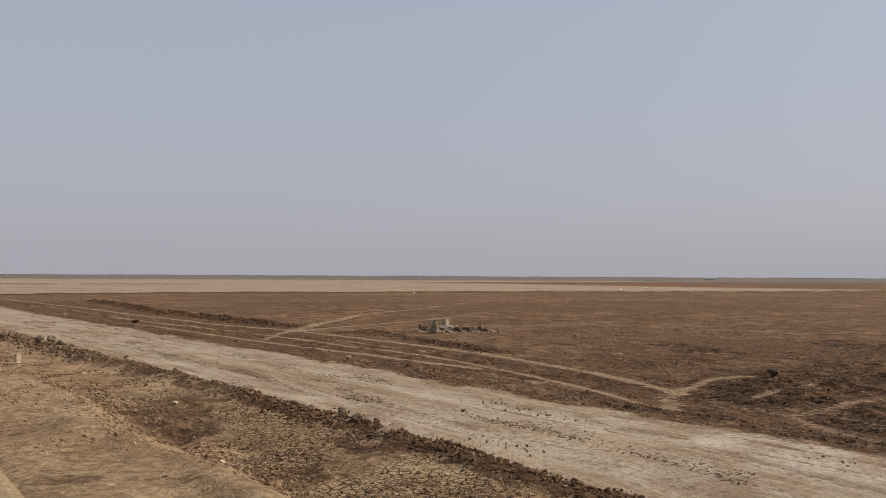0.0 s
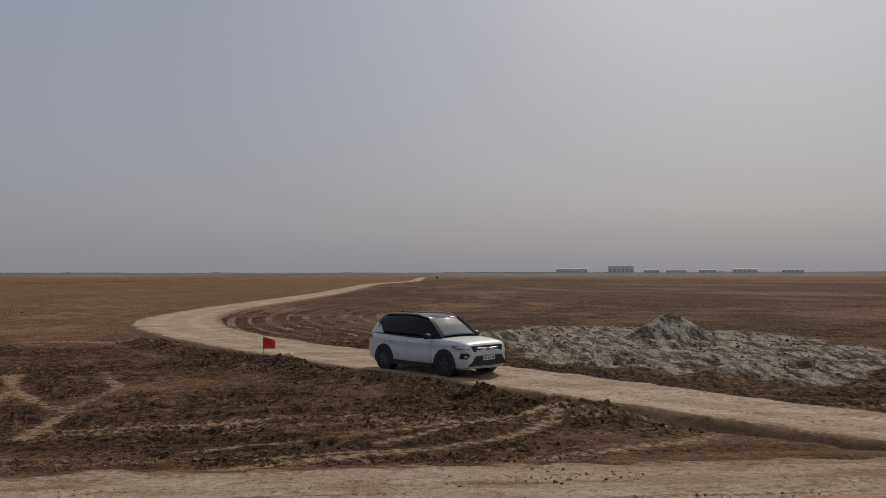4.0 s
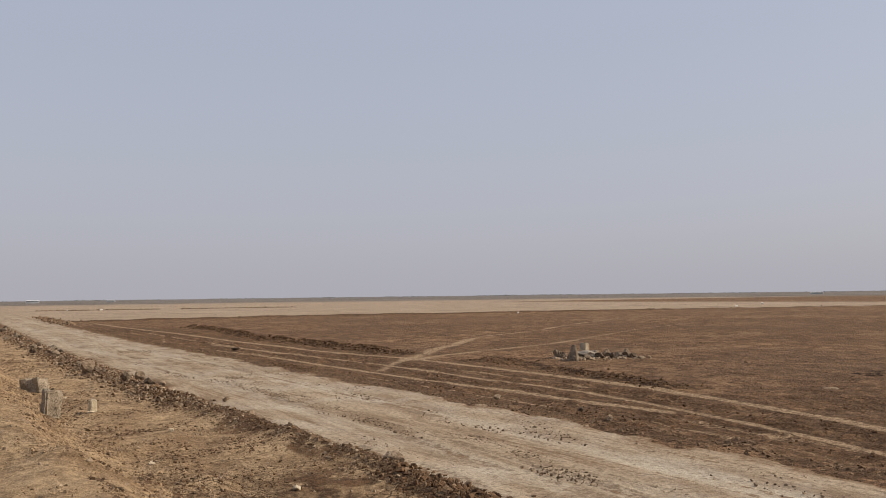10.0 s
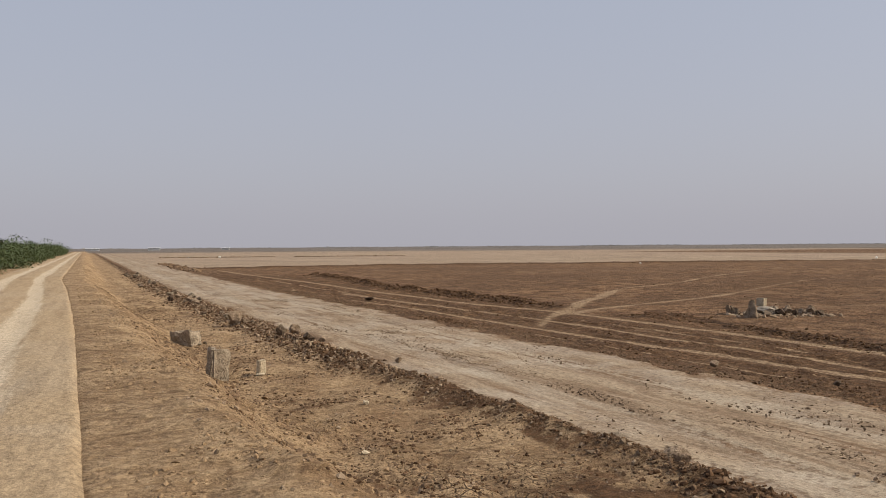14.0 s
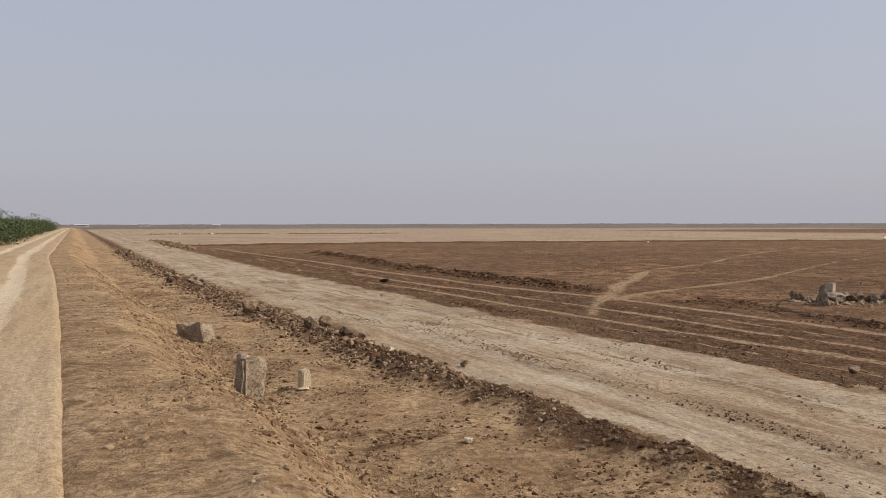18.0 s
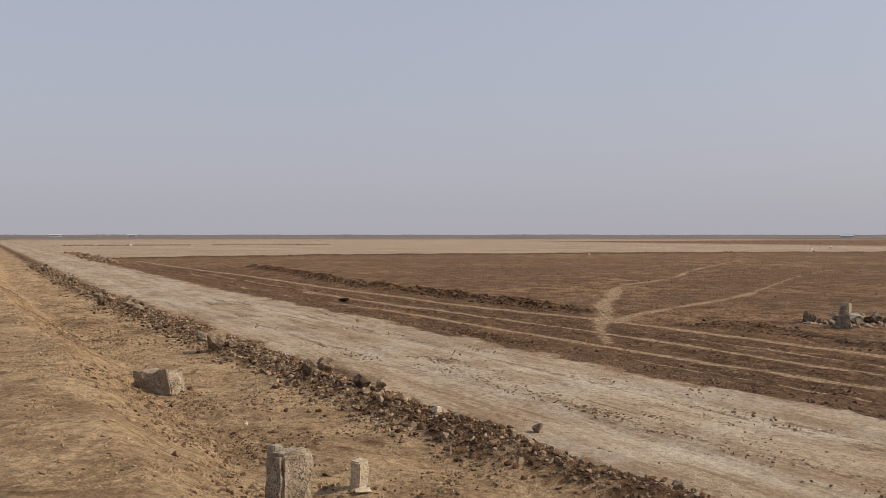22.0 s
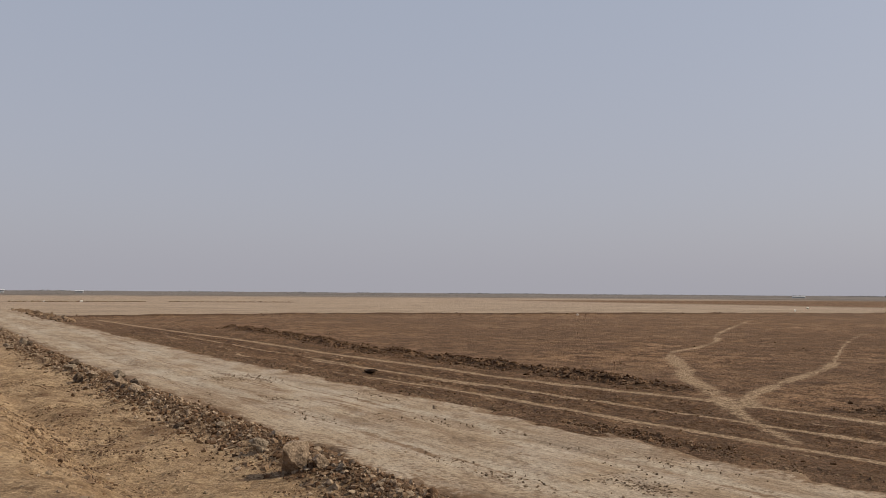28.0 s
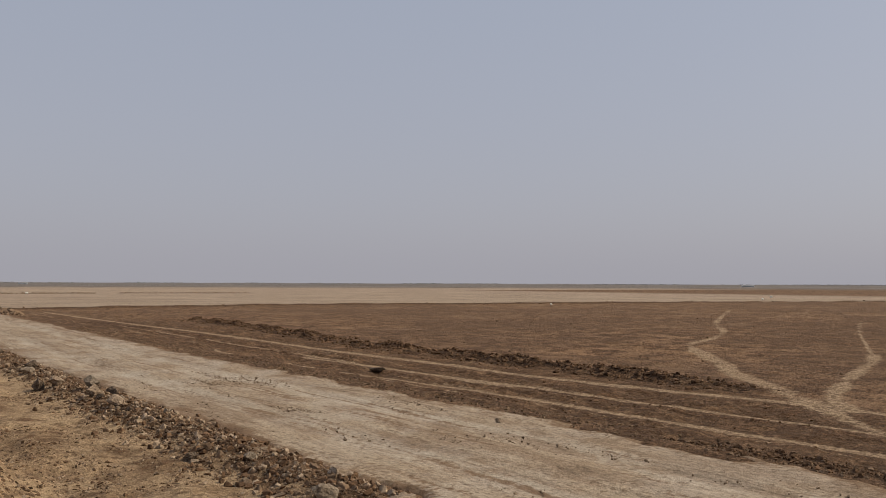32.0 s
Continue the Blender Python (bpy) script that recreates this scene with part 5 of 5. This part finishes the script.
    e1, e2 = r.normal(0, 0.11, (n, 3)), r.normal(0, 0.07, (n, 3))
    v = np.stack([c - e1, c + e2, c + e1, c - e2], 1).reshape(-1, 3)
    part("crown", mesh_of("crown", v, np.arange(n * 4).reshape(-1, 4), LEAF, False), LEAF, root)


# ---- the car ----
def loft(stations, ring, name, material):
    """A closed shell through rings of points; stations run along x."""
    xs = np.array([s[0] for s in stations])
    vals = np.array([s[1:] for s in stations])
    fine = curve(np.column_stack([xs, *vals.T]), 0.09)
    rings = [ring(*row) for row in fine]
    k = len(rings[0])
    v = np.vstack(rings)
    f = []
    for i in range(len(rings) - 1):
        for j in range(k):
            a, b = i * k + j, i * k + (j + 1) % k
            f.append((a, b, b + k, a + k))
    me = mesh_of(name, v, f, material)
    bm = bmesh.new()
    bm.from_mesh(me)
    bm.verts.ensure_lookup_table()
    bm.faces.new([bm.verts[j] for j in range(k)])
    bm.faces.new([bm.verts[len(v) - 1 - j] for j in range(k)])
    bmesh.ops.recalc_face_normals(bm, faces=bm.faces)
    bm.to_mesh(me)
    bm.free()
    for p in me.polygons:
        p.use_smooth = len(p.vertices) == 4
    return me


def body_ring(x, w, bot, top):
    h = top - bot
    half = [(0.0, bot), (0.86 * w, bot), (0.97 * w, bot + 0.10 * h), (w, bot + 0.35 * h), (0.99 * w, bot + 0.55 * h), (0.965 * w, bot + 0.72 * h), (0.985 * w, bot + 0.80 * h), (0.93 * w, bot + 0.96 * h), (0.80 * w, top), (0.4 * w, top + 0.015)]
    pts = half + [(0.0, top + 0.02)] + [(-a, b) for a, b in half[:0:-1]]
    return np.array([(x, a, b) for a, b in pts])


def cabin_ring(x, w, base, top, wt):
    h = top - base
    half = [(w, base), (w - 0.02, base + 0.2 * h), (w - 0.35 * (w - wt), base + 0.55 * h), (wt + 0.05, base + 0.88 * h), (wt - 0.06, top - 0.008)]
    pts = [(0.0, base)] + half + [(0.0, top + 0.02 * min(1, h * 4))] + [(-a, b) for a, b in half[::-1]]
    return np.array([(x, a, b) for a, b in pts])


def slab_bm(points, thick):
    """A thin plate over four or more corner points, thickened along its normal."""
    bm = bmesh.new()
    f = bm.faces.new([bm.verts.new(p) for p in points])
    bm.normal_update()
    n = f.normal.copy()
    g = bmesh.ops.extrude_face_region(bm, geom=[f])
    for v in g["geom"]:
        if isinstance(v, bmesh.types.BMVert):
            v.co += n * thick
    bmesh.ops.recalc_face_normals(bm, faces=bm.faces)
    return bm


def tube_bm(points, r, segments=8):
    bm = bmesh.new()
    for p, q in zip(points[:-1], points[1:]):
        p, q = Vector(p), Vector(q)
        bmesh.ops.create_cone(bm, segments=segments, radius1=r, radius2=r, depth=(q - p).length * 1.04, cap_ends=True, matrix=look(p, q) @ pose(0, 0, -(q - p).length / 2))
    return bm


def wheel(parent, x, y):
    s = 1 if y > 0 else -1
    hub = new("wheel")
    hub.parent = parent
    hub.matrix_basis = pose(x, y, 0.335)
    bm = bmesh.new()
    prof = ((0.20, -0.10), (0.27, -0.112), (0.32, -0.10), (0.337, -0.07), (0.337, 0.07), (0.32, 0.10), (0.27, 0.112), (0.20, 0.10))
    n = 40
    rings = [[bm.verts.new((r * math.cos(6.2832 * k / n), b, r * math.sin(6.2832 * k / n))) for r, b in prof] for k in range(n)]
    for k in range(n):
        a, b = rings[k], rings[(k + 1) % n]
        for j in range(len(prof) - 1):
            bm.faces.new((a[j], a[j + 1], b[j + 1], b[j]))
    bmesh.ops.recalc_face_normals(bm, faces=bm.faces)
    part("tyre", bm, RUBBER, hub)
    bm = bmesh.new()
    bmesh.ops.create_cone(bm, segments=32, radius1=0.215, radius2=0.215, depth=0.10, cap_ends=True, matrix=pose(0, s * 0.03, 0, 90))
    part("rim", bm, BLACK_PLASTIC, hub, "black wheel dish")
    for k in range(5):
        a = 90 + 72 * k
        for off in (-9, 9):
            c, d = radians(a + off), radians(a + off * 0.4)
            bm = tube_bm(((0.04 * math.cos(d), s * 0.10, 0.04 * math.sin(d)), (0.212 * math.cos(c), s * 0.092, 0.212 * math.sin(c))), 0.013, 6)
            part("spoke", bm, RIM_METAL, hub)


def car():
    root = new("car")
    root.matrix_basis = pose(23.3, -2.48, 0.045, 0, 0, CAR_HEADING) @ Matrix.Diagonal((0.92, 0.92, 0.92, 1))
    tagged(root, "white sport utility car with black roof on the haul road", "car")
    lower = [(-2.17, 0.66, 0.42, 0.92), (-2.10, 0.80, 0.30, 1.00), (-1.85, 0.865, 0.24, 1.06), (-1.3, 0.89, 0.22, 1.06), (-0.5, 0.895, 0.21, 1.04), (0.4, 0.895, 0.21, 1.02),
             (0.95, 0.89, 0.21, 1.03), (1.35, 0.885, 0.21, 1.015), (1.75, 0.87, 0.22, 0.985), (1.98, 0.82, 0.24, 0.935), (2.10, 0.76, 0.27, 0.84), (2.17, 0.66, 0.33, 0.66)]
    body = part("body", loft(lower, body_ring, "body", PAINT), PAINT, root)
    top = [(-2.06, 0.74, 1.03, 1.10, 0.60), (-1.92, 0.77, 1.03, 1.36, 0.60), (-1.70, 0.79, 1.03, 1.55, 0.60), (-1.2, 0.81, 1.02, 1.615, 0.62), (-0.5, 0.82, 1.01, 1.635, 0.64), (0.0, 0.82, 1.0, 1.615, 0.64),
           (0.35, 0.81, 1.0, 1.54, 0.62), (0.7, 0.80, 1.0, 1.32, 0.64), (1.08, 0.76, 1.0, 1.03, 0.70)]
    part("cabin", loft(top, cabin_ring, "cabin", GLASS_DARK), GLASS_DARK, root, "dark tinted side glass")
    roof = [(-1.72, 0.50, 1.53, 1.565, 0.5), (-1.2, 0.55, 1.60, 1.63, 0.55), (-0.5, 0.57, 1.62, 1.65, 0.57), (0.0, 0.57, 1.60, 1.63, 0.57), (0.33, 0.54, 1.535, 1.56, 0.54)]
    part("roof", loft(roof, cabin_ring, "roof", BLACK_PAINT), BLACK_PAINT, root, "black roof")
    tx = [r[0] for r in top]
    gx, gs = np.meshgrid(np.linspace(0.38, 1.04, 14), np.linspace(-1, 1, 13))
    gx, gs = gx.ravel(), gs.ravel()
    roof_z, half_w = np.interp(gx, tx, [r[3] for r in top]), np.interp(gx, tx, [r[4] for r in top])
    screen = mesh_of("windscreen", np.stack([gx, gs * (half_w - 0.05), roof_z + 0.045 - 0.02 * gs**2], -1), sheet_faces(14, 13), SCREEN)
    glass = part("windscreen", screen, SCREEN, root, "reflecting windscreen, pale sky reflection also in its colour")
    glass.modifiers.new("thickness", "SOLIDIFY").thickness = 0.006
    part("rear_window", slab_bm(((-1.93, 0.55, 1.36), (-1.93, -0.55, 1.36), (-1.74, -0.5, 1.54), (-1.74, 0.5, 1.54)), 0.02), GLASS_DARK, root)
    for s in (-1, 1):
        part("pillar", tube_bm(((1.06, s * 0.72, 1.05), (0.72, s * 0.66, 1.33), (0.37, s * 0.58, 1.56)), 0.032), BLACK_PAINT, root)
        part("roof_rail", tube_bm(((0.2, s * 0.60, 1.60), (0.0, s * 0.60, 1.66), (-0.6, s * 0.60, 1.68), (-1.3, s * 0.58, 1.65), (-1.6, s * 0.56, 1.58)), 0.02), ALLOY, root, "silver roof rail")
        part("window_trim", tube_bm(((0.95, s * 0.80, 1.035), (0.0, s * 0.845, 1.035), (-1.2, s * 0.835, 1.05), (-1.75, s * 0.80, 1.07)), 0.011, 6), BLACK_PLASTIC, root)
        part("quarter_panel", slab_bm([(-2.02, s * 0.79, 1.05), (-1.36, s * 0.825, 1.05), (-1.60, s * 0.742, 1.31), (-1.84, s * 0.69, 1.38)][:: s], 0.02), PAINT, root, "white rear pillar panel")
        part("sill", box_bm(1.75, 0.06, 0.13, -0.02, s * 0.885, 0.20), BLACK_PLASTIC, root, "black plastic sill")
        for x in (-1.28, 1.32):
            bm = bmesh.new()
            n, r0, r1 = 22, 0.36, 0.425
            a = [-0.25 + (math.pi + 0.5) * k / n for k in range(n + 1)]
            rows = [[bm.verts.new((x + r * math.cos(t), s * b, 0.335 + r * math.sin(t))) for r, b in ((r0, 0.80), (r0, 0.905), (r1, 0.902), (r1, 0.85))] for t in a]
            for p, q in zip(rows[:-1], rows[1:]):
                for j in range(3):
                    bm.faces.new((p[j], p[j + 1], q[j + 1], q[j]))
            bmesh.ops.recalc_face_normals(bm, faces=bm.faces)
            part("wheel_arch", bm, BLACK_PLASTIC, root, "black wheel arch cladding")
            # solid black disc in place of the hollow, shaded wheel well
            bm = bmesh.new()
            bmesh.ops.create_cone(bm, segments=36, radius1=0.372, radius2=0.372, depth=0.30, cap_ends=True, matrix=pose(x, s * 0.752, 0.345, 90))
            part("wheel_well", bm, BLACK_PLASTIC, root)
            wheel(root, x, s * 0.80)
        mirror = part("mirror", loft([(0.56, 0.06, 1.03, 1.10), (0.60, 0.10, 1.00, 1.15), (0.70, 0.10, 1.01, 1.14), (0.76, 0.05, 1.04, 1.10)], body_ring, "mirror", BLACK_PAINT), BLACK_PAINT, root, "black door mirror")
        mirror.matrix_basis = pose(0.08, s * 0.97, 0)
        door_lines = ((0.78, 0.32), (-0.22, 0.30), (-1.02, 0.62))
        for x, low in door_lines:
            part("door_seam", tube_bm(((x, s * 0.897, low), (x - 0.03, s * 0.893, 0.72), (x - 0.03, s * 0.872, 1.0)), 0.003, 5), BLACK_PLASTIC, root)
        for x in (0.02, -0.92):
            part("door_handle", tube_bm(((x, s * 0.897, 0.88), (x - 0.20, s * 0.897, 0.885)), 0.017, 8), PAINT, root)
        part("headlight", slab_bm([(1.60, s * 0.892, 0.855), (1.98, s * 0.832, 0.81), (2.115, s * 0.69, 0.80), (2.085, s * 0.68, 0.855), (1.95, s * 0.80, 0.88), (1.62, s * 0.878, 0.90)][:: s], 0.03), LENS, root, "slim clear headlight")
        part("headlight_surround", slab_bm([(1.66, s * 0.893, 0.825), (1.98, s * 0.838, 0.785), (2.125, s * 0.70, 0.775), (2.118, s * 0.70, 0.80), (1.98, s * 0.835, 0.81), (1.66, s * 0.893, 0.845)][:: s], 0.02), BLACK_PLASTIC, root)
        part("fog_lamp", slab_bm([(1.90, s * 0.872, 0.54), (2.10, s * 0.79, 0.52), (2.155, s * 0.71, 0.60), (2.13, s * 0.74, 0.68), (1.94, s * 0.86, 0.68)][:: s], 0.025), BLACK_PLASTIC, root, "dark fog lamp recess")
        part("tail_light", slab_bm([(-2.10, s * 0.80, 0.90), (-1.88, s * 0.862, 0.92), (-1.90, s * 0.85, 1.0), (-2.09, s * 0.78, 1.0)][:: -s], 0.03), RED_LENS, root, "red tail light")
    part("grille", slab_bm(((2.105, -0.56, 0.70), (2.105, 0.56, 0.70), (2.065, 0.62, 0.86), (2.065, -0.62, 0.86)), 0.05), BLACK_PLASTIC, root, "black upper grille")
    for z, x in ((0.80, 2.13), (0.735, 2.145)):
        part("grille_bar", tube_bm(((x - 0.06, -0.62, z + 0.035), (x + 0.02, -0.3, z), (x + 0.03, 0, z - 0.01), (x + 0.02, 0.3, z), (x - 0.06, 0.62, z + 0.035)), 0.014), CHROME, root, "chrome grille bar")
    bm = bmesh.new()
    bmesh.ops.create_cone(bm, segments=24, radius1=0.062, radius2=0.055, depth=0.03, cap_ends=True, matrix=pose(2.17, 0, 0.775, 0, 90, 0) @ Matrix.Diagonal((0.75, 1, 1, 1)))
    part("emblem", bm, CHROME, root, "plain chrome oval emblem")
    part("lower_intake", slab_bm(((2.125, -0.74, 0.33), (2.125, 0.74, 0.33), (2.16, 0.50, 0.60), (2.16, -0.50, 0.60)), 0.045), BLACK_PLASTIC, root, "black lower air intake")
    part("skid_plate", tube_bm(((2.02, -0.70, 0.30), (2.15, -0.45, 0.28), (2.18, 0, 0.275), (2.15, 0.45, 0.28), (2.02, 0.70, 0.30)), 0.028), ALLOY, root, "silver skid plate")
    plate = part("number_plate", box_bm(0.012, 0.46, 0.11, 2.20, 0, 0.475), PLATE, root, "white plate with plain dark bars")
    for k in range(8):
        if k not in (2, 5):
            part("bar", box_bm(0.006, 0.035, 0.055, 2.208, -0.18 + k * 0.052, 0.502), BLACK_PLASTIC, plate)
    part("antenna", tube_bm(((-1.35, 0, 1.63), (-1.42, 0, 1.70), (-1.5, 0, 1.66)), 0.02, 6), BLACK_PLASTIC, root)


CAR_HEADING = 218
car()
red_flag()
marker_stones()
road_stones()
cairn()
scrub()
far_country()
strew_all()
